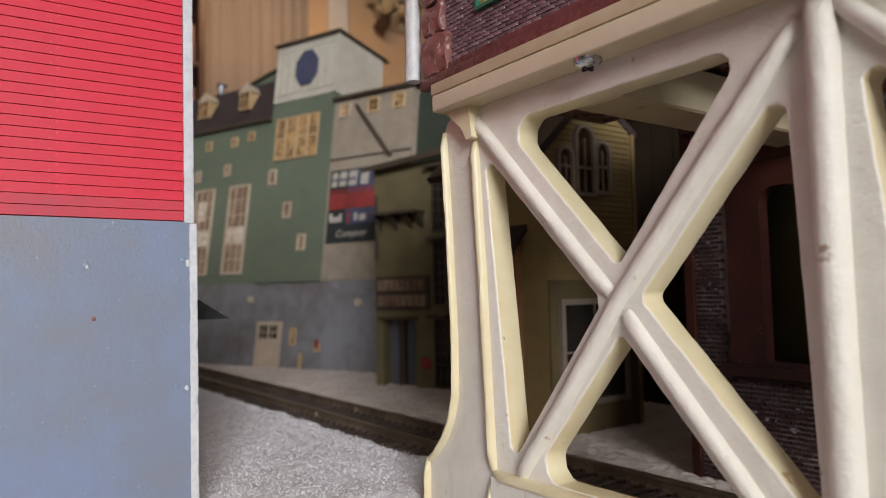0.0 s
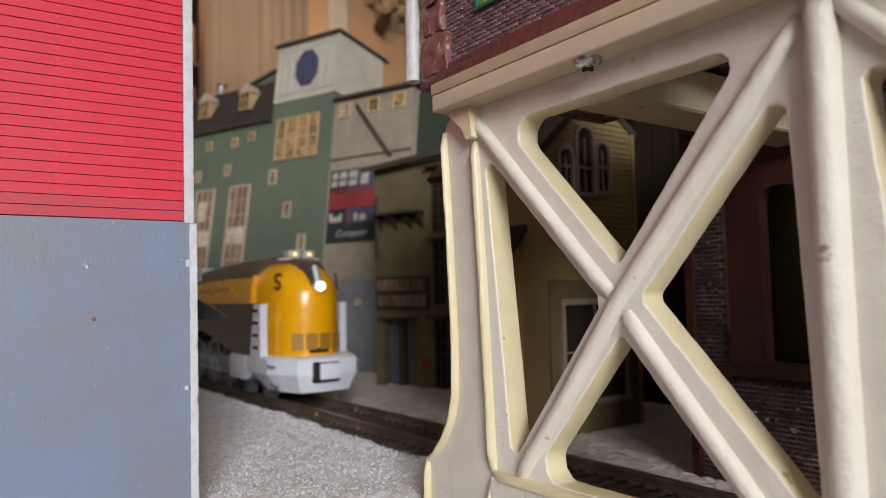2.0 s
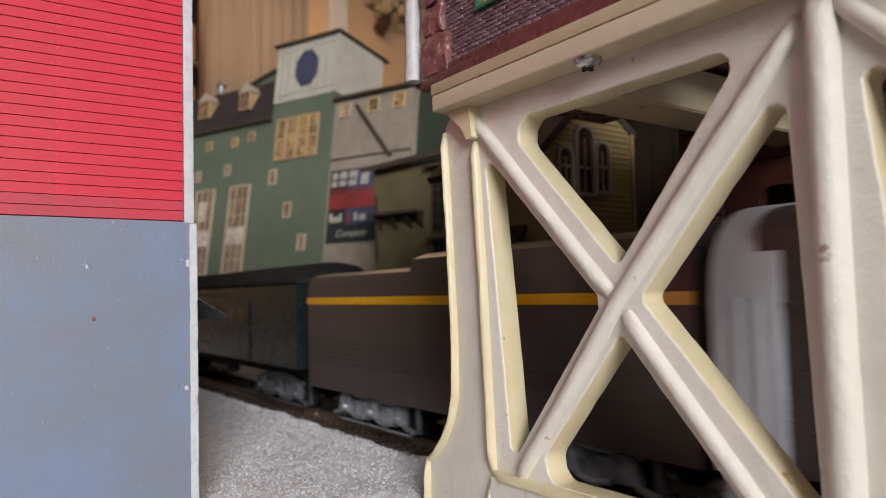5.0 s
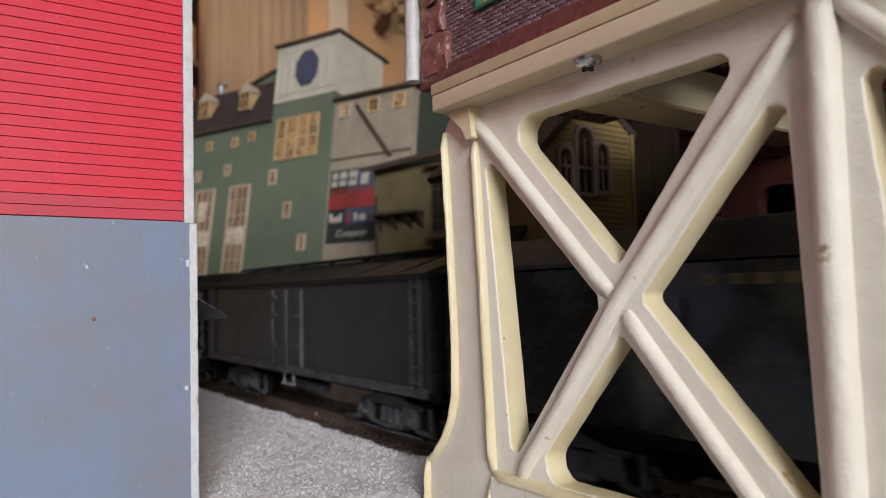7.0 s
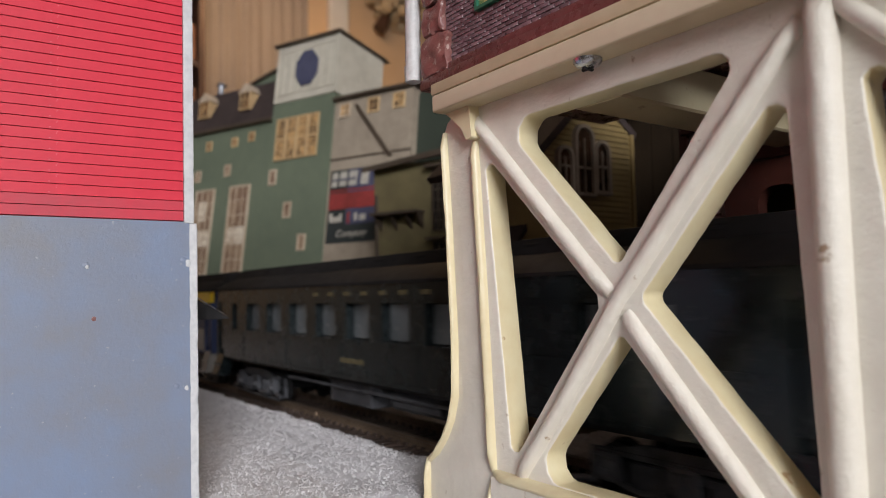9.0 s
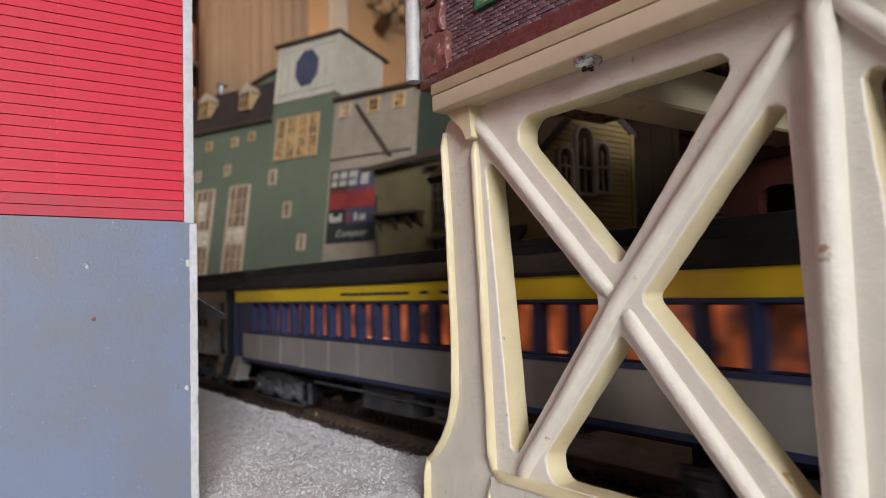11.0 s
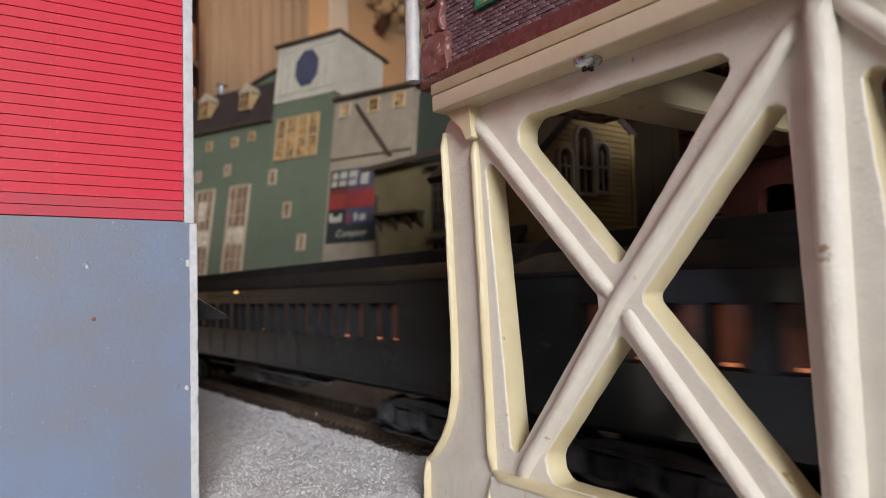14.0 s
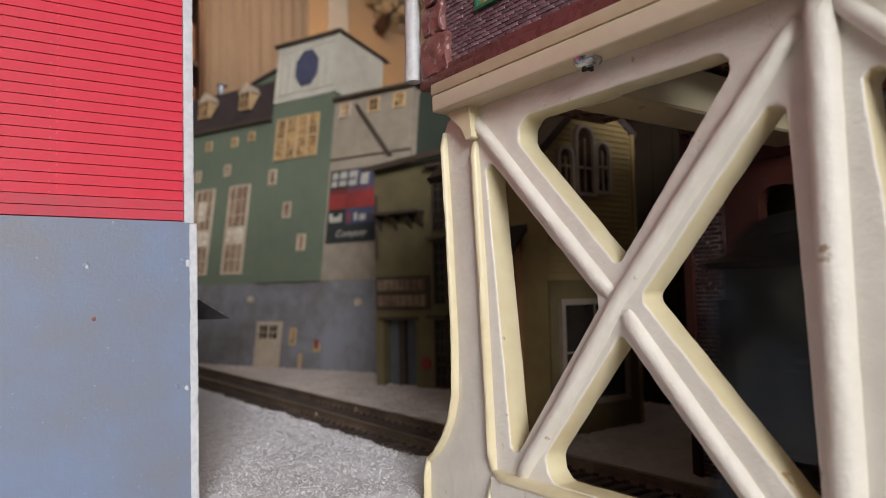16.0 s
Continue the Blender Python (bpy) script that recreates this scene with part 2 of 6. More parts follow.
def base(name, m, label, category, group=""):
    ob = new(name)
    ob.matrix_basis = m
    return tagged(ob, label, category, group)


def boxes(items, bevel=0.0, seg=1):
    """items: (x0, x1, y0, y1, z0, z1)"""
    bm = bmesh.new()
    for x0, x1, y0, y1, z0, z1 in items:
        v = [bm.verts.new(p) for p in ((x0, y0, z0), (x1, y0, z0), (x1, y1, z0), (x0, y1, z0),
                                       (x0, y0, z1), (x1, y0, z1), (x1, y1, z1), (x0, y1, z1))]
        for f in ((3, 2, 1, 0), (4, 5, 6, 7), (0, 1, 5, 4), (1, 2, 6, 5), (2, 3, 7, 6), (3, 0, 4, 7)):
            bm.faces.new([v[i] for i in f])
    if bevel:
        bmesh.ops.bevel(bm, geom=bm.edges[:], offset=bevel, segments=seg, affect="EDGES", profile=0.6)
    return bm


def box(*a, bevel=0.0, seg=1):
    return boxes([a], bevel, seg)


def loft(rings, closed=True, caps=True):
    bm = bmesh.new()
    vs = [[bm.verts.new(p) for p in r] for r in rings]
    n = len(rings[0])
    for a, b in zip(vs, vs[1:]):
        for i in range(n if closed else n - 1):
            j = (i + 1) % n
            bm.faces.new((a[i], a[j], b[j], b[i]))
    if caps:
        bm.faces.new(list(reversed(vs[0])))
        bm.faces.new(vs[-1])
    return bm


def tube(a, b, r0, r1=None, n=12, bm=None):
    """A tapered rod from a to b."""
    a, b = Vector(a), Vector(b)
    r1 = r0 if r1 is None else r1
    q = (b - a).to_track_quat("Z", "Y")
    rings = []
    for p, r in ((a, r0), (b, r1)):
        rings.append([p + q @ Vector((r * math.cos(2 * math.pi * i / n), r * math.sin(2 * math.pi * i / n), 0)) for i in range(n)])
    one = loft(rings)
    if bm is None:
        return one
    me = bpy.data.meshes.new("t")
    one.to_mesh(me)
    one.free()
    bm.from_mesh(me)
    bpy.data.meshes.remove(me)
    return bm


def joined(*bms):
    out = bmesh.new()
    for b in bms:
        me = bpy.data.meshes.new("t")
        b.to_mesh(me)
        b.free()
        out.from_mesh(me)
        bpy.data.meshes.remove(me)
    return out


def moved(bm, m):
    bmesh.ops.transform(bm, matrix=m, verts=bm.verts[:])
    return bm


def rounded(points, radii, seg=6):
    """A 2D polygon with its corners rounded."""
    out, n = [], len(points)
    for i, p in enumerate(points):
        r = radii[i] if isinstance(radii, (list, tuple)) else radii
        p, a, b = Vector(p), Vector(points[i - 1]), Vector(points[(i + 1) % n])
        u, w = (a - p).normalized(), (b - p).normalized()
        half = u.angle(w) / 2
        d = min(r / math.tan(half), (a - p).length * 0.48, (b - p).length * 0.48)
        r = d * math.tan(half)
        c = p + (u + w).normalized() * (r / math.sin(half))
        s, e = p + u * d - c, p + w * d - c
        for k in range(seg + 1):
            v = s.lerp(e, k / seg)
            out.append(c + v.normalized() * r)
    return out


def slab(outer, holes, y0, y1, bevel=0.0, seg=2):
    """A plate in the xz plane from y0 to y1, with holes through it."""
    bm = bmesh.new()
    edges = []
    for loop in [outer, *holes]:
        vs = [bm.verts.new((p[0], y0, p[1])) for p in loop]
        edges += [bm.edges.new((vs[i], vs[(i + 1) % len(vs)])) for i in range(len(vs))]
    bmesh.ops.triangle_fill(bm, use_beauty=True, edges=edges)
    faces = bm.faces[:]
    ext = bmesh.ops.extrude_face_region(bm, geom=faces, use_keep_orig=True)
    verts = [g for g in ext["geom"] if isinstance(g, bmesh.types.BMVert)]
    bmesh.ops.translate(bm, verts=verts, vec=(0, y1 - y0, 0))
    bmesh.ops.recalc_face_normals(bm, faces=bm.faces[:])
    if bevel:
        sharp = [e for e in bm.edges if len(e.link_faces) == 2 and e.calc_face_angle(0) > 1.2]
        bmesh.ops.bevel(bm, geom=sharp, offset=bevel, segments=seg, affect="EDGES", profile=0.5)
    return bm


def rib(path, width, y_back, y_front, n=9, seed=0, rough=0.00016):
    """A half-round moulding along a 2D path in the xz plane, slightly uneven as moulded plastic is."""
    fine = []
    for a, b in zip(path, path[1:]):
        a, b = Vector(a), Vector(b)
        k = max(2, int((b - a).length / 0.0015))
        fine += [a.lerp(b, i / k) for i in range(k)]
    fine.append(Vector(path[-1]))
    path = fine
    rings = []
    for i, p in enumerate(path):
        a, b = path[max(0, i - 1)], path[min(len(path) - 1, i + 1)]
        d = (b - a).normalized()
        s = Vector((-d.y, d.x))
        w = width * (1 + 0.06 * noise.noise(Vector((p.x * 300, p.y * 300, 1.0))))
        end = min(1.0, 0.45 + 0.3 * min(i, len(path) - 1 - i))
        ring = []
        for k in range(n):
            ang = math.pi * k / (n - 1)
            off = -math.cos(ang) * w / 2
            jit = rough * noise.noise(Vector((p.x * 900 + k, p.y * 900, 3.0)))
            ring.append((p.x + s.x * off, y_back + (y_front - y_back + jit) * math.sin(ang) ** 0.75 * end, p.y + s.y * off))
        rings.append(ring)
    return loft(rings)


# ---- the room round the layout ----
def structure(name, bm, material, label):
    return tagged(part(name, bm, material), label, kind="structure")


RX0, RX1, RY0, RY1, RZ0, RZ1 = -2.7, 2.4, -1.4, 2.5, -0.9, 1.5
structure("floor", box(RX0 - 0.1, RX1 + 0.1, RY0 - 0.1, RY1 + 0.1, RZ0 - 0.05, RZ0), CARPET, "brown carpeted floor of the train room")
structure("ceiling", box(RX0 - 0.1, RX1 + 0.1, RY0 - 0.1, RY1 + 0.1, RZ1, RZ1 + 0.05), CEIL, "plain off-white painted ceiling")
structure("wall_west", box(RX0 - 0.1, RX0, RY0, RY1, RZ0, RZ1), WALLTAN, "warm tan painted wall behind the layout")
structure("wall_south", box(RX0 - 0.1, RX1 + 0.1, RY0 - 0.1, RY0, RZ0, RZ1), PLASTER, "plain plastered room wall")
structure("wall_north", box(RX0 - 0.1, RX1 + 0.1, RY1, RY1 + 0.1, RZ0, RZ1), WALLTAN, "warm tan painted wall beside the layout")
# the wall with the window behind the camera
structure("wall_east", boxes([(RX1, RX1 + 0.1, RY0, -1.36, RZ0, RZ1), (RX1, RX1 + 0.1, -0.48, RY1, RZ0, RZ1),
                              (RX1, RX1 + 0.1, -1.36, -0.48, RZ0, 0.38), (RX1, RX1 + 0.1, -1.36, -0.48, 1.46, RZ1)]), PLASTER,
          "plastered wall with the window that lights the room")
structure("window_1", boxes([(RX1 + 0.03, RX1 + 0.08, -1.36, -1.32, 0.38, 1.46), (RX1 + 0.03, RX1 + 0.08, -0.52, -0.48, 0.38, 1.46),
                             (RX1 + 0.03, RX1 + 0.08, -1.32, -0.52, 0.38, 0.42), (RX1 + 0.03, RX1 + 0.08, -1.32, -0.52, 1.42, 1.46),
                             (RX1 + 0.03, RX1 + 0.08, -0.94, -0.90, 0.42, 1.42)]), ROOMWHITE, "white wooden window frame")


def curtain():
    rings = []
    for z in (-0.85, 1.40):
        rings.append([(RX0 + 0.05 + 0.005 * math.sin(i * 1.05) + 0.002 * math.sin(i * 2.7), 0.773 + 0.452 * i / 60, z) for i in range(61)]
                     + [(RX0 + 0.035 + 0.005 * math.sin(i * 1.05), 0.773 + 0.452 * i / 60, z) for i in range(60, -1, -1)])
    c = base("curtain", Matrix(), "long taupe curtain hanging at the tan wall", "curtain")
    part("cloth", loft(rings), CURTAIN, c, smooth=True)
    part("curtain_rod", tube((RX0 + 0.045, 0.72, 1.41), (RX0 + 0.045, 1.28, 1.41), 0.012), DARKWOOD, c)
    for y in (0.75, 1.25):
        part("bracket", tube((RX0, y, 1.41), (RX0 + 0.045, y, 1.41), 0.008), DARKWOOD, c)


curtain()
structure("trim", boxes([(RX0, RX0 + 0.03, 1.333, 1.426, RZ0, RZ1)], 0.006), ROOMWHITE, "white vertical door casing on the tan wall")


def bookcase():
    b = base("bookcase", Matrix.Translation((RX0 + 0.004, 0.236, RZ0)), "dark wooden bookcase with reddish things on its shelves", "bookcase")
    part("side_panel", box(0, 0.26, 0, 0.02, 0, 2.3), DARKWOOD, b)
    part("side_panel", box(0, 0.26, 0.48, 0.50, 0, 2.3), DARKWOOD, b)
    part("back_panel", box(0, 0.01, 0.02, 0.48, 0, 2.3), DARKWOOD, b)
    for z in (0.1, 0.5, 0.9, 1.25, 1.50, 1.75, 2.00, 2.28):
        part("shelf", box(0.01, 0.25, 0.02, 0.48, z, z + 0.02), DARKWOOD, b)
    for y0, y1, z0, z1 in ((0.34, 0.476, 1.522, 1.68), (0.38, 0.476, 2.022, 2.17), (0.36, 0.476, 1.772, 1.90)):
        o = part("storage_box", box(RX0 + 0.05, RX0 + 0.24, 0.236 + y0, 0.236 + y1, RZ0 + z0, RZ0 + z1, bevel=0.004), TERRA)
        tagged(o, "small terracotta box standing on the bookcase shelf", "box", "boxes on the bookcase")


TERRA = mat("terracotta_card", (0.42, 0.19, 0.09), (0.33, 0.14, 0.07), 40, 0.8)
bookcase()


def flowers():
    """A dried bunch hanging on the wall, far out of focus."""
    f = base("dried_flowers", Matrix.Translation((RX0 + 0.06, 1.662, 1.365)) @ Matrix.Scale(1.5, 4), "bunch of dried tan flowers hung on the wall", "dried flowers")
    rnd = random.Random(5)
    bm = bmesh.new()
    for i in range(160):
        a, r = rnd.uniform(0, 6.28), rnd.uniform(0, 1) ** 0.5
        c = Vector((rnd.uniform(-0.03, 0.05), math.cos(a) * r * 0.10, math.sin(a) * r * 0.075))
        s = rnd.uniform(0.008, 0.02)
        bmesh.ops.create_icosphere(bm, subdivisions=1, radius=s, matrix=Matrix.Translation(c))
    part("blossoms", bm, BRASSFLOWER, f)
    part("stems", tube((0, -0.03, -0.03), (0, -0.07, -0.10), 0.012, 0.02), DARKWOOD, f)
    part("hook", tube((-0.04, 0, 0.06), (0.0, 0, 0.05), 0.004), STEEL, f)


flowers()


def ceiling_lamp():
    c = base("ceiling_lamp", Matrix.Translation((-2.05, 0.95, RZ1)), "round white ceiling lamp with a warm bulb", "ceiling lamp")
    part("rose", tube((0, 0, -0.03), (0, 0, 0), 0.09, 0.08, 24), ROOMWHITE, c)
    part("shade", tube((0, 0, -0.07), (0, 0, -0.03), 0.12, 0.05, 24), glow("warm_lamp_glass", (1.0, 0.68, 0.4), 3.0, (0.8, 0.7, 0.6)), c)


ceiling_lamp()

# the layout's board and its ground
structure("layout_board", box(-2.6, 2.1, -0.35, 1.15, -0.06, -0.022), PLY, "plywood board that carries the model railway")


for lx in (-2.5, -0.3, 1.95):
    for ly in (-0.30, 1.05):
        tagged(part("table_leg", box(lx, lx + 0.05, ly, ly + 0.05, RZ0, -0.06), PLY), "plain wooden leg under the layout board", "table leg", "legs of the layout")


def snow_sheet():
    """Crumbly snow on the camera's side of the track: one sheet with a ragged edge along the ties."""
    x0, x1, y0, y1, step = -0.80, 0.03, -0.03, 0.101, 0.00076
    nx, ny = int((x1 - x0) / step), int((y1 - y0) / step)
    verts, faces = [], []
    for j in range(ny + 1):
        y = y0 + (y1 - y0) * j / ny
        for i in range(nx + 1):
            x = x0 + (x1 - x0) * i / nx
            edge = 0.0962 + 0.0024 * noise.noise(Vector((x * 170, 3.1, 0))) + 0.0016 * noise.noise(Vector((x * 520, 7.7, 0)))
            a = noise.noise(Vector((x * 90, y * 90, 1.0)))
            b = noise.noise(Vector((x * 420, y * 420, 2.0)))
            c = noise.noise(Vector((x * 1100, y * 1100, 4.0)))
            top = 0.0060 + 0.0011 * a + 0.0006 * b + 0.00016 * c
            top += 0.0012 * max(0.0, min(1.0, (y - 0.055) / 0.035))
            drop = max(0.0, min(1.0, (y - edge) / 0.0022 + 0.4 * b))
            z = top * (1 - drop) + 0.0004 * drop
            verts.append((x + 0.0004 * c, y + 0.0004 * b, z))
    w = nx + 1
    for j in range(ny):
        for i in range(nx):
            faces.append((j * w + i, j * w + i + 1, (j + 1) * w + i + 1, (j + 1) * w + i))
    me = bpy.data.meshes.new("snow")
    me.from_pydata(verts, [], faces)
    me.materials.append(SNOW)
    me.polygons.foreach_set("use_smooth", [True] * len(me.polygons))
    tagged(new("snow", me), "crumbly grey-white granular snow beside the track", "snow", kind="stuff")
    # loose crumbs on it
    rnd = random.Random(11)
    cv, cf = [], []
    tet = [(1, 0, -0.7), (-0.5, 0.87, -0.7), (-0.5, -0.87, -0.7), (0, 0, 1)]
    n = 0
    while n < 60000:
        x = -0.44 + 0.36 * rnd.random()
        y = rnd.uniform(0.0, 0.0965)
        s = rnd.uniform(0.00008, 0.00024)
        b = noise.noise(Vector((x * 420, y * 420, 2.0)))
        a = noise.noise(Vector((x * 90, y * 90, 1.0)))
        z = 0.0061 + 0.0011 * a + 0.0005 * b + 0.0012 * max(0.0, min(1.0, (y - 0.055) / 0.035))
        q = Euler((rnd.uniform(0, 6), rnd.uniform(0, 6), rnd.uniform(0, 6))).to_matrix()
        k = len(cv)
        for t in tet:
            p = q @ Vector(t) * s
            cv.append((x + p.x, y + p.y, z + p.z))
        cf += [(k, k + 1, k + 3), (k + 1, k + 2, k + 3), (k + 2, k, k + 3), (k, k + 2, k + 1)]
        n += 1
    # rounder clumps along the ragged edge
    octa = [(1, 0, 0), (0, 1, 0), (-1, 0, 0), (0, -1, 0), (0, 0, 1), (0, 0, -1)]
    for n in range(5200):
        x = -0.46 + 0.40 * rnd.random()
        near = 0.0962 + 0.0024 * noise.noise(Vector((x * 170, 3.1, 0)))
        y = near + rnd.gauss(-0.0012, 0.0016)
        s = rnd.uniform(0.00025, 0.0008)
        z = 0.0066 if y < near else 0.0066 - min(0.0040, (y - near) * 2.2)
        q = Euler((rnd.uniform(0, 6), rnd.uniform(0, 6), rnd.uniform(0, 6))).to_matrix()
        k = len(cv)
        for t in octa:
            p = q @ Vector(t) * s * rnd.uniform(0.75, 1.15)
            cv.append((x + p.x, y + p.y, z + p.z))
        cf += [(k + i, k + (i + 1) % 4, k + 4) for i in range(4)] + [(k + (i + 1) % 4, k + i, k + 5) for i in range(4)]
    me = bpy.data.meshes.new("snow_crumbs")
    me.from_pydata(cv, [], cf)
    me.materials.append(SNOW_CLUMP)
    tagged(new("snow_crumbs", me), "loose glittering snow crumbs lying on the snow", "snow", kind="stuff")


def ground_sheets():
    nx, ny = 300, 60
    verts, faces = [], []
    for j in range(ny + 1):
        for i in range(nx + 1):
            x, y = -2.6 + 4.7 * i / nx, -0.35 + 1.5 * j / ny
            verts.append((x, y, -0.0035 + 0.0012 * noise.noise(Vector((x * 25, y * 25, 0)))))
    w = nx + 1
    for j in range(ny):
        for i in range(nx):
            faces.append((j * w + i, j * w + i + 1, (j + 1) * w + i + 1, (j + 1) * w + i))
    me = bpy.data.meshes.new("ground")
    me.from_pydata(verts, [], faces)
    me.materials.append(GROUND)
    tagged(new("ground", me), "brown earth-coloured layout ground", kind="structure")
    # thin snow on the far side of the track
    nx, ny = 600, 140
    verts, faces = [], []
    for j in range(ny + 1):
        for i in range(nx + 1):
            x, y = -0.75 + 0.70 * i / nx, 0.1345 + 0.17 * j / ny
            e = 0.0007 * noise.noise(Vector((x * 300, y * 300, 3)))
            rise = min(1.0, j / 5)
            verts.append((x, y + (1.3 * e if j < 2 else 0), -0.002 + (0.0042 + e + 0.0008 * noise.noise(Vector((x * 700, y * 700, 5)))) * rise))
    w = nx + 1
    for j in range(ny):
        for i in range(nx):
            faces.append((j * w + i, j * w + i + 1, (j + 1) * w + i + 1, (j + 1) * w + i))
    me = bpy.data.meshes.new("snow_bank")
    me.from_pydata(verts, [], faces)
    me.materials.append(SNOW_OLD)
    tagged(new("snow_bank", me), "thin dull snow lying between the track and the buildings", "snow", kind="stuff")


# ---- the track ----
TRACK_Y, RAIL_TOP, GAUGE = 0.1155, 0.0080, 0.0155


def track():
    t = base("railway_track", Matrix.Translation((0, TRACK_Y, 0)), "dark brown model railway track on its ballast bed", "railway track")
    bed = [(-0.019, -0.0045), (-0.0165, 0.0022), (0.0165, 0.0022), (0.019, -0.0045)]
    part("roadbed", loft([[(x, y, z) for y, z in bed] for x in (-2.55, 2.05)]), BALLAST, t)
    prof = [(-0.0012, 0.0052), (-0.0012, 0.0056), (-0.0004, 0.0059), (-0.0004, 0.0071), (-0.0008, 0.0074), (-0.0008, 0.0080),
            (0.0008, 0.0080), (0.0008, 0.0074), (0.0004, 0.0071), (0.0004, 0.0059), (0.0012, 0.0056), (0.0012, 0.0052)]
    for s in (-1, 1):
        part("rail", loft([[(x, s * GAUGE / 2 + y, z) for y, z in prof] for x in (-2.55, 2.05)]), RAIL, t)
    joiner = boxes([(-0.004, 0.004, -0.0014, -0.0003, 0.0053, 0.0072), (-0.004, 0.004, 0.0003, 0.0014, 0.0053, 0.0072)])
    for s in (-1, 1):
        j = part("rail_joiner", joiner.copy(), RAIL, t)
        j.location = (-0.232, s * GAUGE / 2, 0)
    joiner.free()
    me = None
    rnd = random.Random(3)
    n = 260
    for i in range(n):
        x = -0.78 + i * 0.0043
        if me is None:
            ob = part("tie", box(-0.0012, 0.0012, -0.0148, 0.0148, 0.0020, 0.0053, bevel=0.0002), TIE, t)
            me = ob.data
        else:
            ob = new("tie", me)
            ob.parent = t
        ob.matrix_basis = pose(x + rnd.uniform(-0.0002, 0.0002), rnd.uniform(-0.0003, 0.0003), rnd.uniform(-0.0001, 0.0001), 0, 0, rnd.uniform(-0.8, 0.8))
    spikes = [(-0.78 + i * 0.0043 - 0.0006, -0.78 + i * 0.0043 + 0.0006, s * GAUGE / 2 + o - 0.0004, s * GAUGE / 2 + o + 0.0004, 0.0051, 0.0060)
              for i in range(n) for s in (-1, 1) for o in (-0.0014, 0.0014)]
    tagged(part("far_ties", boxes([(x - 0.0012, x + 0.0012, -0.0148, 0.0148, 0.0020, 0.0053) for x in
                                   [-0.7843 - k * 0.0043 for k in range(410)] + [0.3380 + k * 0.0043 for k in range(396)]]), TIE, t), kind="stuff")
    tagged(part("spikes", boxes(spikes), TIE, t), kind="stuff")


# ---- the cream trestle that carries the elevated brick station ----
TY0, TY1 = 0.0780, 0.0826
BAY = 0.0626


def mm(*pts):
    return [(x / 1000, z / 1000) for x, z in pts]


def uneven(loop, amp=0.00010, step=0.0014):
    """The same outline in short steps, wavering as a hand-trimmed casting does."""
    out = []
    for i, a in enumerate(loop):
        a, b = Vector(a), Vector(loop[(i + 1) % len(loop)])
        k = max(1, int((b - a).length / step))
        for j in range(k):
            q = a.lerp(b, j / k)
            d = noise.noise_vector(Vector((q.x * 330, q.y * 330, 2.0))) + 0.5 * noise.noise_vector(Vector((q.x * 1100, q.y * 1100, 5.0)))
            out.append((q.x + amp * d.x, q.y + amp * d.y))
    return out


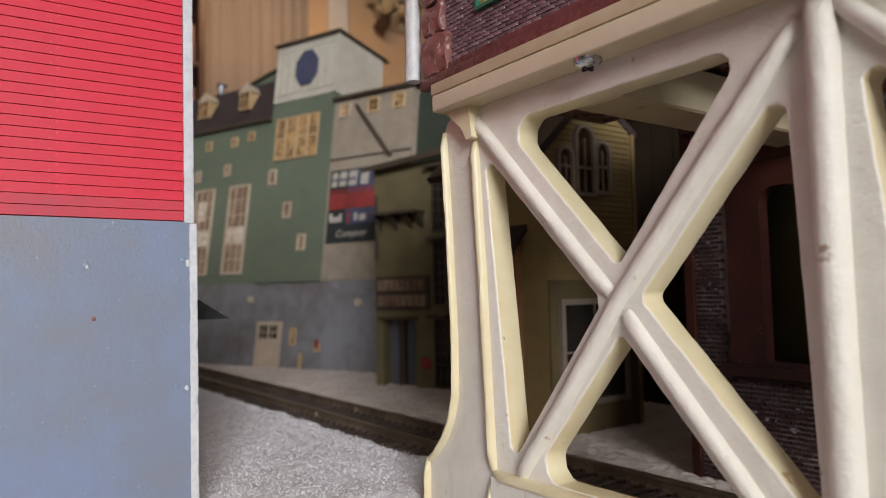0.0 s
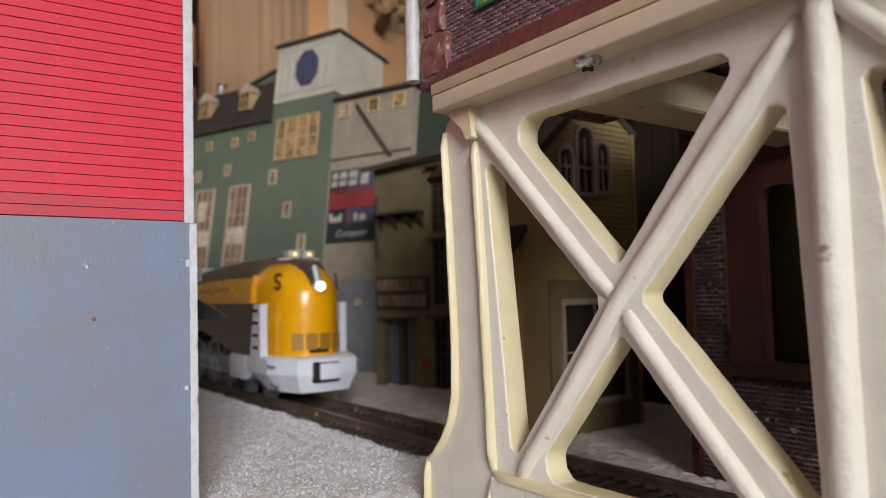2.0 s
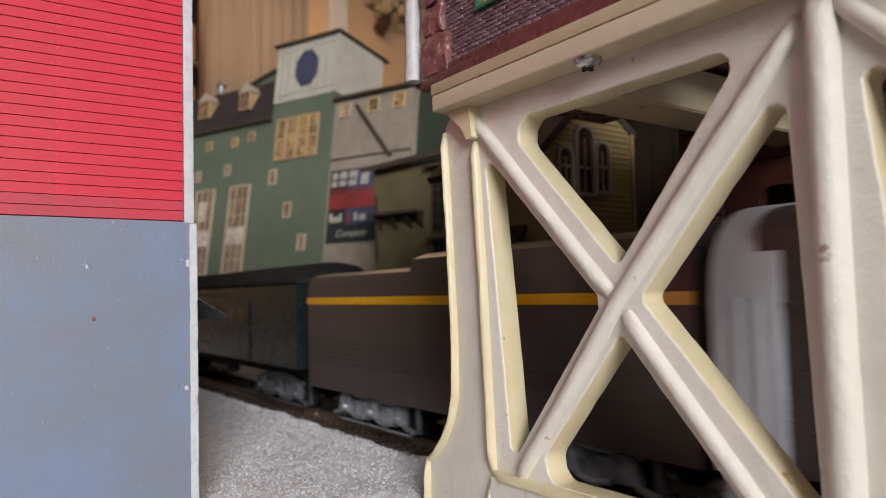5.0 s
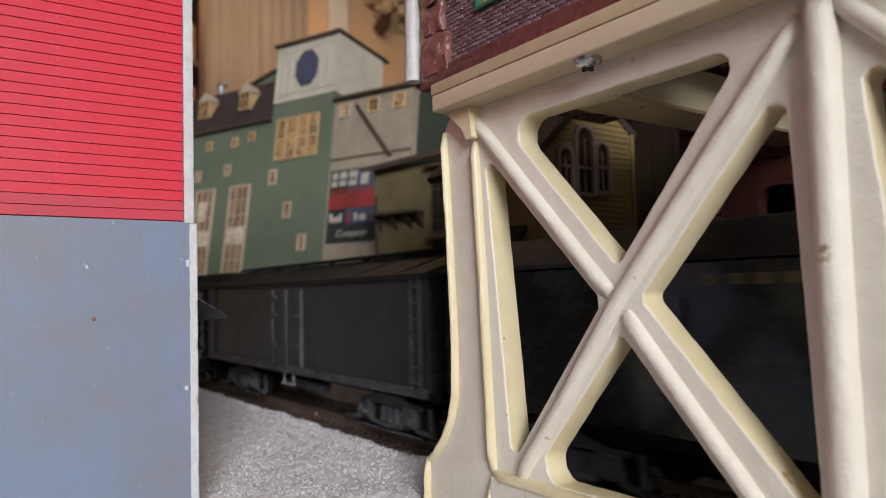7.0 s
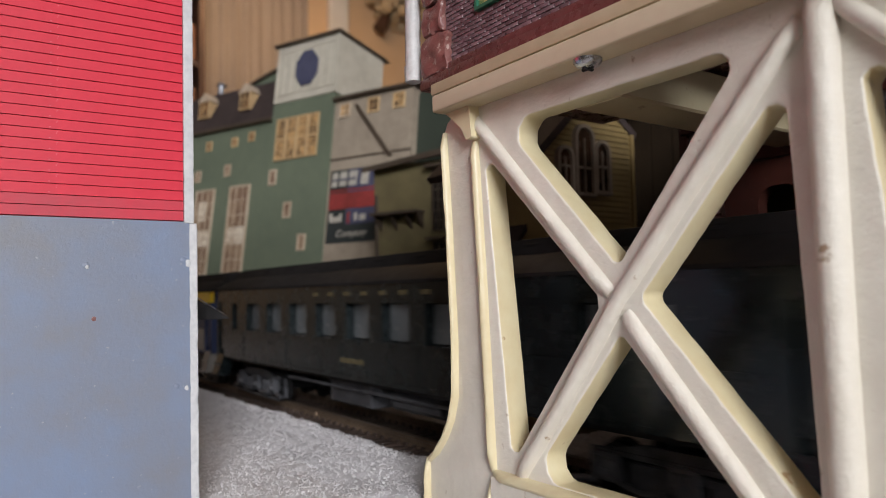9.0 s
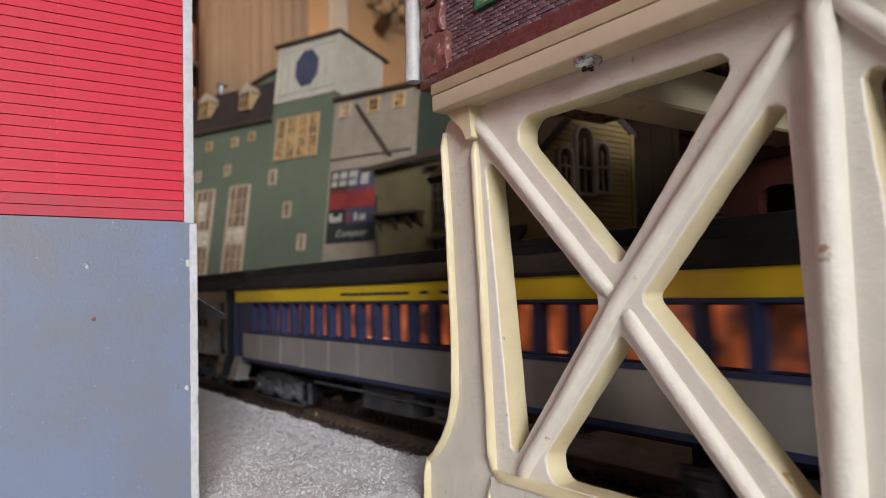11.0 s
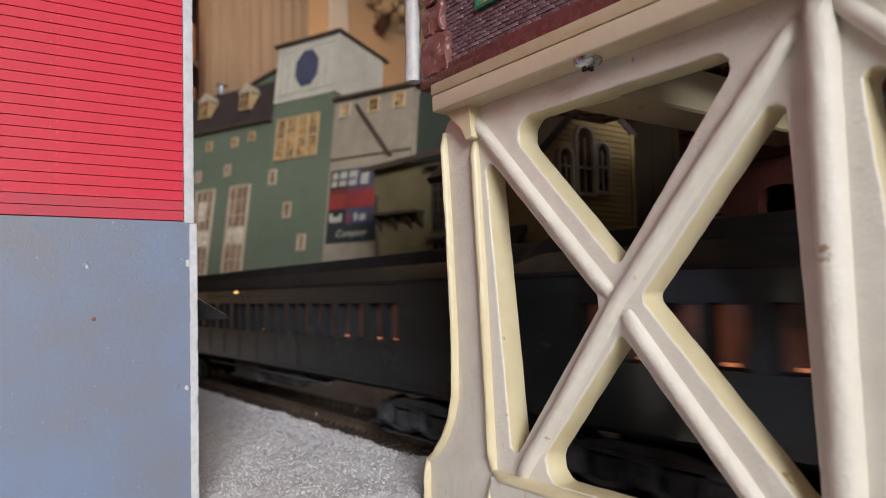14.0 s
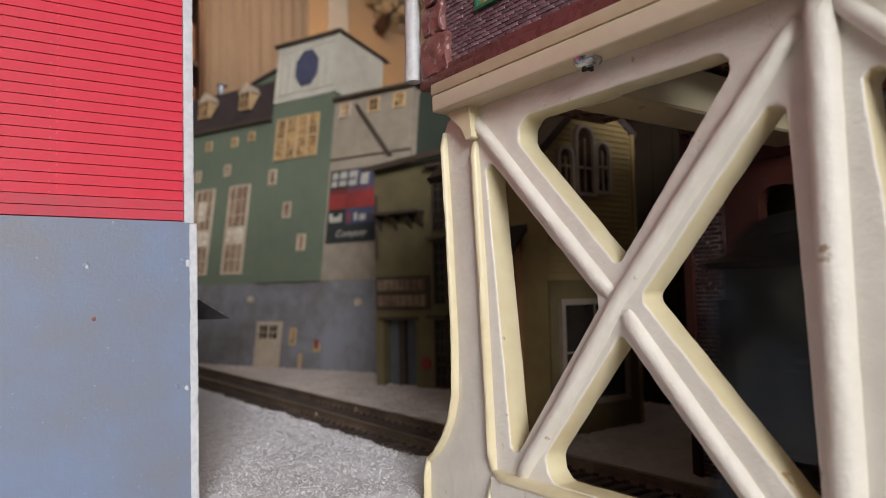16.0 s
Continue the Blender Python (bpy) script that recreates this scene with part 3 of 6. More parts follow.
def trestle():
    t = base("trestle", Matrix(), "cream plastic model trestle with crossed braces, yellowed and scuffed", "trestle")
    holes = []
    h_top = mm((-91.5, 76.0), (-46.6, 76.0), (-67.3, 50.4))
    h_left = mm((-96.6, 71.5), (-70.6, 45.3), (-91.2, 18.8))
    h_right = mm((-63.6, 45.9), (-42.1, 70.5), (-40.2, 20.5))
    h_bot = mm((-67.2, 40.8), (-46.0, 17.2), (-86.5, 17.2))
    for k in (0, 1):
        d = k * BAY
        for h, r in ((h_top, (0.003, 0.002, 0.0012)), (h_left, (0.0012, 0.0012, 0.0012)), (h_right, (0.0014, 0.0016, 0.0012)), (h_bot, (0.0008, 0.002, 0.003))):
            holes.append(uneven(rounded([(x + d, z) for x, z in h], r, 6)))
    outer = mm((-105.6, 80.4), (-107.6, 79.4), (-108.5, 77.8), (-107.4, 60), (-106.6, 38.7), (-106.8, 28.4), (-108.2, 24.2), (-110.3, 20.7), (-113.0, 17.6), (-116.2, 15.6), (-116.4, -2.5),
               (31, -2.5), (31, 80.4))
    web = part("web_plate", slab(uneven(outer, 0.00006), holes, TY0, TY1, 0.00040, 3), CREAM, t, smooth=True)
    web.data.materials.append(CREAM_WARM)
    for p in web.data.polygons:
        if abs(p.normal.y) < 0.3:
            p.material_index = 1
    w, f, b = 0.0025, TY0 - 0.0014, TY0 + 0.0003
    for k in (0, 1):
        d = k * BAY
        part("brace_rib", rib([(-0.0993 + d, 0.0786), (-0.0837 + d, 0.0621), (-0.0686 + d, 0.0465)], 0.0023, b, f), CREAM, t, "scuffed rounded rib", True)
        part("brace_rib", rib([(-0.0661 + d, 0.0437), (-0.0560 + d, 0.0319), (-0.0470 + d, 0.0214), (-0.0444 + d, 0.0184)], 0.0024, b, f), CREAM, t, "scuffed rounded rib", True)
        part("brace_rib", rib([(-0.0397 + d, 0.0768), (-0.0535 + d, 0.0612), (-0.0669 + d, 0.0458), (-0.0786 + d, 0.0300), (-0.0892 + d, 0.0168)], w, b, f - 0.0001), CREAM, t, "scuffed rounded rib", True)
        px = -0.0374 + d
        part("post_rib", rib([(px, 0.0797), (px, 0.045), (px + 0.0004, 0.010)], 0.0036, b, f - 0.0008, 11), CREAM, t, "scuffed rounded post", True)
        part("bottom_rail", box(-0.0955 + d, -0.0410 + d, TY0 - 0.0014, TY0 + 0.0002, -0.002, 0.0160, bevel=0.0004, seg=2), CREAM, t)
        part("rail_bead", rib([(-0.0955 + d, 0.0161), (-0.0410 + d, 0.0161)], 0.0019, b, f - 0.0006), CREAM_WARM, t, "rounded yellowed bead", True)
        # flared fillet where the braces cross
        part("gusset", rib([(-0.0712 + d, 0.0453), (-0.0632 + d, 0.0459)], 0.0052, b, TY0 - 0.0003), CREAM, t, "", True)
    # end post: raised rim that flares to a foot, and the inner rib
    rim = mm((-108.2, 77.5), (-107.0, 60), (-106.0, 38.7), (-106.2, 28.4), (-107.6, 23.8), (-109.8, 20.2), (-112.6, 17.1), (-115.8, 15.0))
    part("post_rim", rib(rim, 0.0012, b, f + 0.0001), CREAM_WARM, t, "yellowed raised rim", True)
    part("foot_rim", rib(mm((-115.8, 15.6), (-115.9, 2.0)), 0.0012, b, f + 0.0001), CREAM_WARM, t, "yellowed raised rim", True)
    part("inner_rib", rib(mm((-98.9, 74.6), (-97.4, 49.0), (-95.9, 16.4)), 0.0017, b, f + 0.0001), CREAM_WARM, t, "yellowed rib", True)
    part("inner_rib", rib(mm((-95.9, 15.6), (-95.7, 0.0)), 0.0014, b, f - 0.0003), CREAM_WARM, t, "yellowed rib", True)
    # curved bracket under the end of the ledge
    br = rounded(mm((-105.0, 80.3), (-97.9, 80.3), (-97.3, 74.4), (-98.9, 74.2), (-100.2, 76.6)), (0.0001, 0.0001, 0.0004, 0.0006, 0.003))
    part("bracket", slab(br, [], 0.0758, TY0 + 0.0002), CREAM_WARM, t, "yellowed curved bracket", True)
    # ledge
    ledge = part("ledge", box(-0.1058, 0.0320, 0.0733, 0.0860, 0.0802, 0.0834, bevel=0.0005, seg=3), LEDGE_CREAM, t, "cream overhanging ledge with shade painted on its soffit", True)
    # downward faces take the darker tan as painted shade
    ledge.data.materials.append(TAN_AND_SOFFIT_SHADE)
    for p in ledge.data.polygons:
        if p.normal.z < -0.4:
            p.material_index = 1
    part("upper_strip", box(-0.1066, 0.0325, 0.0737, 0.0870, 0.0837, 0.0858, bevel=0.0003, seg=2), TAN_AND_SOFFIT_SHADE, t, "tan upper strip", True)
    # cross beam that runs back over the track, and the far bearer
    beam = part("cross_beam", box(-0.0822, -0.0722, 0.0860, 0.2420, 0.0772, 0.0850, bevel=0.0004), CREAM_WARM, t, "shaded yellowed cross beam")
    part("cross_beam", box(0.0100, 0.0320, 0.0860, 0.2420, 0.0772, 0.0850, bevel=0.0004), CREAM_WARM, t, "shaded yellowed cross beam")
    # the unlit underside is darkened by colour, with the soffit tan
    beam.data.materials.append(TAN_AND_SOFFIT_SHADE)
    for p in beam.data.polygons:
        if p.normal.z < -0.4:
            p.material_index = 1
    part("far_post", box(-0.0990, -0.0900, 0.2360, 0.2420, -0.002, 0.0772, bevel=0.0004), CREAM, t)
    part("far_post", box(0.0220, 0.0310, 0.2360, 0.2420, -0.002, 0.0772, bevel=0.0004), CREAM, t)
    # screw under the ledge
    s = base("screw", Matrix.Translation((-0.0692, 0.0754, 0.0802)), "zinc-plated screw driven up into the ledge", "screw")
    rings = []
    for r, z in ((0.0021, 0.0), (0.00205, -0.0005), (0.0016, -0.0010), (0.0009, -0.0013), (0.0003, -0.0014)):
        rings.append([(r * math.cos(2 * math.pi * i / 24), r * math.sin(2 * math.pi * i / 24), z) for i in range(24)])
    part("screw_head", loft(rings), STEEL, s, smooth=True)
    part("cross_slot", boxes([(-0.0010, 0.0010, -0.0002, 0.0002, -0.00155, -0.0012), (-0.0002, 0.0002, -0.0010, 0.0010, -0.00156, -0.0012)]), BLACKIRON, s)


def brick_courses(name, parent, x0, x1, z0, z1, y, bl, bh, depth, material, skip=None, limit=300, seed=1, gap=0.00010):
    """Running-bond bricks on a wall that faces -y, each an object; past the limit they are joined."""
    rnd = random.Random(seed)
    rows, spots = int((z1 - z0) / bh), []
    for r in range(rows):
        z = z0 + r * bh
        x = x0 - (bl / 2 if r % 2 else 0)
        while x < x1:
            a, b = max(x, x0), min(x + bl, x1)
            if b - a > bl * 0.3 and not (skip and skip((a + b) / 2, z + bh / 2)):
                spots.append((a, b, z))
            x += bl
    me, rest = {}, []
    for i, (a, b, z) in enumerate(spots):
        if i >= limit:
            o = rnd.uniform(0, depth * 0.4)
            rest.append((a + gap, b - gap, y - depth + o, y, z + gap, z + bh - gap))
            continue
        key = round((b - a) / bl, 1)
        if key not in me:
            ob = part("brick", box(-(b - a) / 2 + gap, (b - a) / 2 - gap, -depth, 0, gap, bh - gap), material, parent)
            me[key] = ob.data
        else:
            ob = new("brick", me[key])
            ob.parent = parent
        ob.matrix_basis = pose((a + b) / 2, y + rnd.uniform(0, depth * 0.5), z + rnd.uniform(-0.00004, 0.00004), rnd.uniform(-4, 4), rnd.uniform(-1.2, 1.2), rnd.uniform(-2.5, 2.5))
    if rest:
        tagged(part("bricks", boxes(rest), material, parent), kind="stuff")


def station():
    s = base("brick_station", Matrix(), "maroon plastic brick station standing on the trestle", "station building")
    x0, y, z0 = -0.1095, 0.0762, 0.0858
    part("wall", box(x0, -0.046, y, y + 0.05, z0 + 0.0015, 0.145), BRICK_JOINT, s)
    part("plinth", box(-0.1116, -0.046, y - 0.0016, y + 0.05, z0, z0 + 0.0022, bevel=0.0005, seg=2), BROWN_BRICK, s, "glossy maroon plinth", True)
    part("sill_moulding", box(-0.1075, -0.046, y - 0.0010, y, z0 + 0.0022, z0 + 0.0036, bevel=0.0003, seg=2), BROWN_BRICK, s, "", True)
    # worn quoin blocks at the corner
    rnd = random.Random(8)
    z = z0 + 0.0024
    for i, (h, w) in enumerate(((0.0078, 0.0084), (0.0060, 0.0066), (0.0078, 0.0084), (0.0060, 0.0066), (0.0078, 0.0084), (0.0060, 0.0066))):
        b = box(-0.1112, -0.1112 + w, y - 0.0016 + rnd.uniform(0, 0.0003), y + 0.006, z, z + h - 0.0003, bevel=0.0008, seg=2)
        bmesh.ops.subdivide_edges(b, edges=b.edges[:], cuts=6, use_grid_fill=True)
        for v in b.verts:
            v.co += noise.noise_vector(v.co * 380) * 0.0008 + noise.noise_vector(v.co * 1500) * 0.00025
        part("quoin", b, PINKSTONE, s, smooth=True)
        z += h
    brick_courses("brick", s, -0.1044, -0.0555, z0 + 0.0038, 0.112, y, 0.0021, 0.00078, 0.00032, BRICK_FACE,
                  skip=lambda x, z: (-0.0955 < x < -0.0795 and z > 0.0956) or z < 0.0960 and x < -0.1030, limit=300, seed=2)
    w = part("window", boxes([(-0.0950, -0.0944, y - 0.0009, y, 0.0962, 0.128), (-0.0806, -0.0800, y - 0.0009, y, 0.0962, 0.128),
                              (-0.0944, -0.0806, y - 0.0009, y, 0.0962, 0.0968), (-0.0944, -0.0806, y - 0.0009, y, 0.1274, 0.128)]),
             mat("green_window_frame", (0.02, 0.16, 0.09), None, 400, 0.4), s, "green-framed window with a yellow floral film")
    part("pane", box(-0.0944, -0.0806, y - 0.0003, y + 0.0002, 0.0968, 0.1274),
         mat("floral_window_film", (0.65, 0.50, 0.18), (0.12, 0.22, 0.08), 1500, 0.4, contrast=0.25), w)
    # white downspout at the corner
    d = part("downspout", tube((-0.1146, y - 0.0010, 0.0912), (-0.1138, y - 0.0010, 0.145), 0.00155, 0.0015, 14), WHITE_PIPE, s, "chipped white downspout", True)
    part("foot", tube((-0.1146, y - 0.0010, 0.0886), (-0.1146, y - 0.0010, 0.0916), 0.0016, 0.0018, 14), WHITE_PIPE, d, smooth=True)
    part("roof", box(-0.115, -0.042, y - 0.006, y + 0.055, 0.145, 0.149, bevel=0.0005), BROWN_BRICK, s)


# ---- red and grey building at the track ----
def red_building():
    r = base("red_building", pose(-0.140, 0.0401, 0.0, 0, -2.0, -2.0) @ pose(0, 0, 0, 0.0), "red clapboard model building with a sprayed grey lower wall", "model building")
    # local: wall in the yz plane that faces +x, its corner at y = 0
    part("lower_wall", box(-0.004, 0, -0.11, -0.0002, -0.006, 0.0622), GREYBLUE, r, "sprayed grey lower wall with blue sheen painted in blotches")
    part("backing", box(-0.004, -0.0006, -0.11, -0.0002, 0.0622, 0.150), RED, r)
    me, z, n = None, 0.0624, 0
    while z < 0.146:
        if me is None:
            # one board: lapped, its lower edge proud
            bm = loft([[(x, yy, zz) for x, zz in ((-0.0006, 0.0), (0.00018, 0.0), (0.0, 0.00185), (-0.0006, 0.00185))] for yy in (-0.11, -0.0014)])
            ob = part("clapboard", bm, RED, r)
            me = ob.data
            misted = me.copy()
            misted.materials.clear()
            misted.materials.append(RED_MIST)
        else:
            ob = new("clapboard", me)
            ob.parent = r
        if n in (0, 1):
            ob.data = misted
        ob.location = (0, 0, z)
        z += 0.00198
        n += 1
    def chipped(y0, y1, x1, z0, z1):
        k = 90
        rings = []
        for i in range(k + 1):
            z = z0 + (z1 - z0) * i / k
            c1 = 0.00022 * max(0.0, noise.noise(Vector((z * 420, 1.0, 0)))) + 0.00008 * noise.noise(Vector((z * 1600, 4.0, 0)))
            c2 = 0.00030 * max(0.0, noise.noise(Vector((z * 380, 9.0, 0))))
            rings.append([(-0.0045, y0, z), (x1 - c1, y0 + c1, z), (x1, y0 + 0.0003 + c1, z), (x1, y1 - 0.0002 - c2, z), (x1 - c2 * 0.6 - 0.0001, y1 - c2 * 0.4, z), (-0.0045, y1, z)])
        return loft(rings)

    part("corner_board", chipped(-0.0013, 0.0006, 0.0003, 0.0620, 0.150), WHITE_EDGE, r, "chipped white corner board")
    part("corner_board", chipped(-0.0003, 0.0012, 0.0002, -0.006, 0.0619), WHITE_EDGE, r, "chipped grey-white corner board")
    part("side_wall", box(-0.060, -0.0045, -0.0026, -0.0006, -0.006, 0.150), GREYBLUE, r)
    part("roof", box(-0.065, 0.006, -0.115, 0.004, 0.150, 0.153), MANSARD, r)
    # chips in the paint
    rnd = random.Random(4)
    for y, z, s in ((-0.0185, 0.0535, 0.0006), (-0.0012, 0.0545, 0.0008), (-0.0172, 0.0438, 0.0004), (-0.0028, 0.0305, 0.0005)):
        bm = bmesh.new()
        bmesh.ops.create_icosphere(bm, subdivisions=2, radius=s, matrix=Matrix.Translation((0.0, y, z)) @ Matrix.Diagonal((0.25, 1, 1, 1)))
        for v in bm.verts:
            v.co += Vector((0, rnd.uniform(-1, 1), rnd.uniform(-1, 1))) * s * 0.2
        part("paint_blister", bm, GREYBLUE if s != 0.0004 else PINKSTONE, r, smooth=True)
    for y, z, s in ((-0.0184, 0.0532, 0.00028), (-0.0006, 0.0540, 0.0005), (-0.0010, 0.0300, 0.00035)):
        bm = bmesh.new()
        bmesh.ops.create_icosphere(bm, subdivisions=2, radius=s, matrix=Matrix.Translation((0.0002, y, z)) @ Matrix.Diagonal((0.3, 1, 1.3, 1)))
        for v in bm.verts:
            v.co += Vector((0, rnd.uniform(-1, 1), rnd.uniform(-1, 1))) * s * 0.3
        part("paint_chip", bm, WHITE_EDGE, r, "pale chip in the paint")
    # dark awning on its far side
    a = part("awning", loft([[(-0.030, -0.001, 0.0522), (-0.030, 0.0131, 0.0431), (-0.030, -0.001, 0.0431)],
                             [(-0.019, -0.001, 0.0522), (-0.019, 0.0131, 0.0431), (-0.019, -0.001, 0.0431)]]), BLACKIRON, r, "dark pointed awning")
    part("awning_wire", tube((-0.0188, 0.001, 0.0512), (-0.0188, 0.0125, 0.0437), 0.00010, n=6), STEEL, a)


# ---- the tall green mill ----
ALONG = Vector((0.922, 0.387, 0)).normalized()
MILL = Matrix.Translation((-0.498, 0.1495, -0.001)) @ Matrix.Rotation(math.atan2(ALONG.y, ALONG.x), 4, "Z") @ Matrix.Rotation(radians(-8), 4, "X")


def rect(x0, x1, z0, z1):
    return [(x0, z0), (x1, z0), (x1, z1), (x0, z1)]


def window_at(parent, x0, x1, z0, z1, y, frame_m, pane_m, w=0.0010, d=0.0010, cols=1, rows=1, label=""):
    f = part("window", slab(rect(x0, x1, z0, z1), [rect(x0 + w, x1 - w, z0 + w, z1 - w)], y - d, y), frame_m, parent, label)
    part("pane", box(x0 + w * 0.5, x1 - w * 0.5, y - d * 0.35, y + 0.0002, z0 + w * 0.5, z1 - w * 0.5), pane_m, f)
    for i in range(1, cols):
        c = x0 + (x1 - x0) * i / cols
        part("mullion", box(c - 0.00025, c + 0.00025, y - d * 0.7, y - d * 0.3, z0 + w, z1 - w), frame_m, f)
    for i in range(1, rows):
        c = z0 + (z1 - z0) * i / rows
        part("mullion", box(x0 + w, x1 - w, y - d * 0.65, y - d * 0.3, c - 0.00025, c + 0.00025), frame_m, f)
    return f


def mill():
    m = base("green_mill", MILL, "tall green model mill with a white tower and grey foundation", "model building")
    part("wall", box(-0.12, 0.0452, 0, 0.07, 0.058, 0.1755), GREEN, m, "green painted wall")
    part("bay_wall", box(0.0452, 0.1010, -0.0025, 0.07, 0.058, 0.1835), GREEN, m, "green painted tower bay")
    part("end_wall", box(0.1010, 0.1640, -0.0012, 0.07, 0.058, 0.1765), STUCCO, m, "stained beige wall")
    part("foundation", box(-0.12, 0.1750, -0.0006, 0.07, -0.004, 0.058), GREYWALL, m, "weathered grey foundation")
    for x in (-0.055, -0.02, 0.005, 0.030, 0.058, 0.082, 0.108, 0.130, 0.150):
        part("pilaster", box(x, x + 0.006, -0.0010, -0.0006, 0.0, 0.0575), GREYWALL, m)
    # mansard roof with dormers
    part("mansard", loft([[(x, -0.003, 0.1735), (x, 0.013, 0.2110), (x, 0.06, 0.2120), (x, 0.06, 0.1755)] for x in (-0.12, 0.0450)]), MANSARD, m, "dark brown shingled mansard")
    part("eave", box(-0.12, 0.0450, -0.0042, 0.004, 0.1725, 0.1745), OLIVE_D, m)
    for x in (0.0115, -0.0330, -0.075):
        d = part("dormer", boxes([(x - 0.0056, x + 0.0056, 0.0005, 0.014, 0.187, 0.2005)]), TAN, m, "tan gabled dormer")
        part("gable", loft([[(x - 0.0070, yy, 0.2000), (x, yy, 0.2075), (x + 0.0070, yy, 0.2000)] for yy in (-0.0004, 0.014)]), PALE, d)
        part("pane", box(x - 0.0038, x + 0.0038, 0.0000, 0.001, 0.1886, 0.2000), DARKAMBER, d)
        part("mullion", boxes([(x - 0.0004, x + 0.0004, -0.0004, 0.0002, 0.1890, 0.1996), (x - 0.0036, x + 0.0036, -0.0004, 0.0002, 0.1942, 0.1949)]), TAN, d)
    part("rear_roof", loft([[(-0.010, 0.020, 0.2110), (-0.010, 0.020, 0.2135), (-0.010, 0.06, 0.2165), (-0.010, 0.06, 0.2110)],
                            [(0.0455, 0.020, 0.2110), (0.0455, 0.020, 0.2285), (0.0455, 0.06, 0.2305), (0.0455, 0.06, 0.2110)]]), GREEN, m, "green rear gable wall")
    part("rear_eave", loft([[(-0.012, 0.0175, 0.2135), (-0.012, 0.0175, 0.2155), (-0.012, 0.06, 0.2185), (-0.012, 0.06, 0.2165)],
                            [(0.0465, 0.0175, 0.2285), (0.0465, 0.0175, 0.2305), (0.0465, 0.06, 0.2325), (0.0465, 0.06, 0.2305)]]), OLIVE_D, m, "dark rear roof edge")
    v = part("roof_vent", tube((-0.0325, 0.014, 0.2110), (-0.0325, 0.014, 0.2185), 0.0024), SILVER_D, m, "pale roof vent")
    part("cap", tube((-0.0325, 0.014, 0.2185), (-0.0325, 0.014, 0.2210), 0.0044, 0.0016), SILVER_D, v)
    # tower
    t = part("tower", box(0.0468, 0.1020, -0.0035, 0.045, 0.1835, 0.2250), TOWERWHITE, m, "off-white boarded tower")
    part("roof", loft([[(0.0445, -0.0075, 0.2250), (0.1050, -0.0075, 0.2250), (0.1050, 0.049, 0.2250), (0.0445, 0.049, 0.2250)],
                       [(0.0465, -0.0050, 0.2275), (0.1030, -0.0050, 0.2275), (0.1030, 0.046, 0.2275), (0.0465, 0.046, 0.2275)]]), OLIVE_D, t, "dark flat tower roof")
    part("trim", boxes([(0.0468, 0.1020, -0.0041, -0.0035, 0.2195, 0.2205), (0.0468, 0.1020, -0.0041, -0.0035, 0.1885, 0.1893), (0.1005, 0.1023, -0.0042, -0.0035, 0.1835, 0.2250),
                        (0.0466, 0.0478, -0.0042, -0.0035, 0.1835, 0.2250)]), TOWERWHITE, t)
    for i in range(1, 8):
        x = 0.0468 + 0.0552 * i / 8
        part("batten", box(x - 0.0003, x + 0.0003, -0.0039, -0.0035, 0.1893, 0.2195), TOWERWHITE, t)
    octo = [(0.0752 + 0.0105 * math.cos(math.pi / 8 + k * math.pi / 4), 0.2050 + 0.0135 * math.sin(math.pi / 8 + k * math.pi / 4)) for k in range(8)]
    part("emblem", slab(octo, [], -0.0047, -0.0035), NAVY, t, "dark blue eight-sided emblem")
    # end wall: roof edge, brace and small windows
    part("roof_edge", loft([[(x, -0.005, 0.1765), (x, -0.005, 0.1785), (x, 0.05, 0.1835), (x, 0.05, 0.1815)] for x in (0.1012, 0.1690)]), OLIVE_D, m, "dark sloping roof edge")
    part("diagonal_brace", slab(mm((118.5, 171.5), (121.0, 171.5), (151.0, 133.6), (148.5, 133.6)), [], -0.0030, -0.0012), OLIVE_D, m, "dark diagonal timber")
    part("string_course", box(0.1010, 0.1640, -0.0020, -0.0012, 0.1360, 0.1372), OLIVE_D, m)
    for x in (0.1100, 0.1332, 0.1530):
        window_at(m, x - 0.0045, x + 0.0045, 0.1645, 0.1745, -0.0012, PALE if x < 0.12 else TAN, DARKAMBER if 0.12 < x < 0.14 else AMBER, 0.0013, 0.0010, 2, 2)
    # receding wall: its shade is put into a darker green
    part("side_wall", box(0.1641, 0.200, 0.004, 0.07, 0.0585, 0.1745), GREEN_SHADED, m, "recessed green wall with shade in its colour")
    # windows of the green walls
    for x in (0.0177, -0.0185, -0.055):
        w = window_at(m, x - 0.0103, x + 0.0103, 0.0650, 0.1288, 0, PALE, BLIND, 0.0016, 0.0012, 3, 6, "tall pale-framed factory window")
        # white patches paint glare onto the panes
        part("lit_pane", box(x - 0.0085, x + 0.0085, -0.0007, 0.0001, 0.0865, 0.0985), WINDOWGLARE, w)
        if x < 0:
            part("lit_pane", box(x - 0.0060, x + 0.0020, -0.0007, 0.0001, 0.1050, 0.1200), WINDOWGLARE, w)
    for x, z in ((-0.0208, 0.1625), (0.0067, 0.1623), (0.0238, 0.1642), (-0.048, 0.162)):
        window_at(m, x - 0.0030, x + 0.0030, z - 0.0036, z + 0.0036, 0, TAN, DARKAMBER, 0.0012, 0.0008)
    for x, z in ((0.0022, 0.1415), (-0.0295, 0.1400)):
        window_at(m, x - 0.0032, x + 0.0032, z - 0.0045, z + 0.0045, 0, PALE, BLIND, 0.0009, 0.0008, 2, 1)
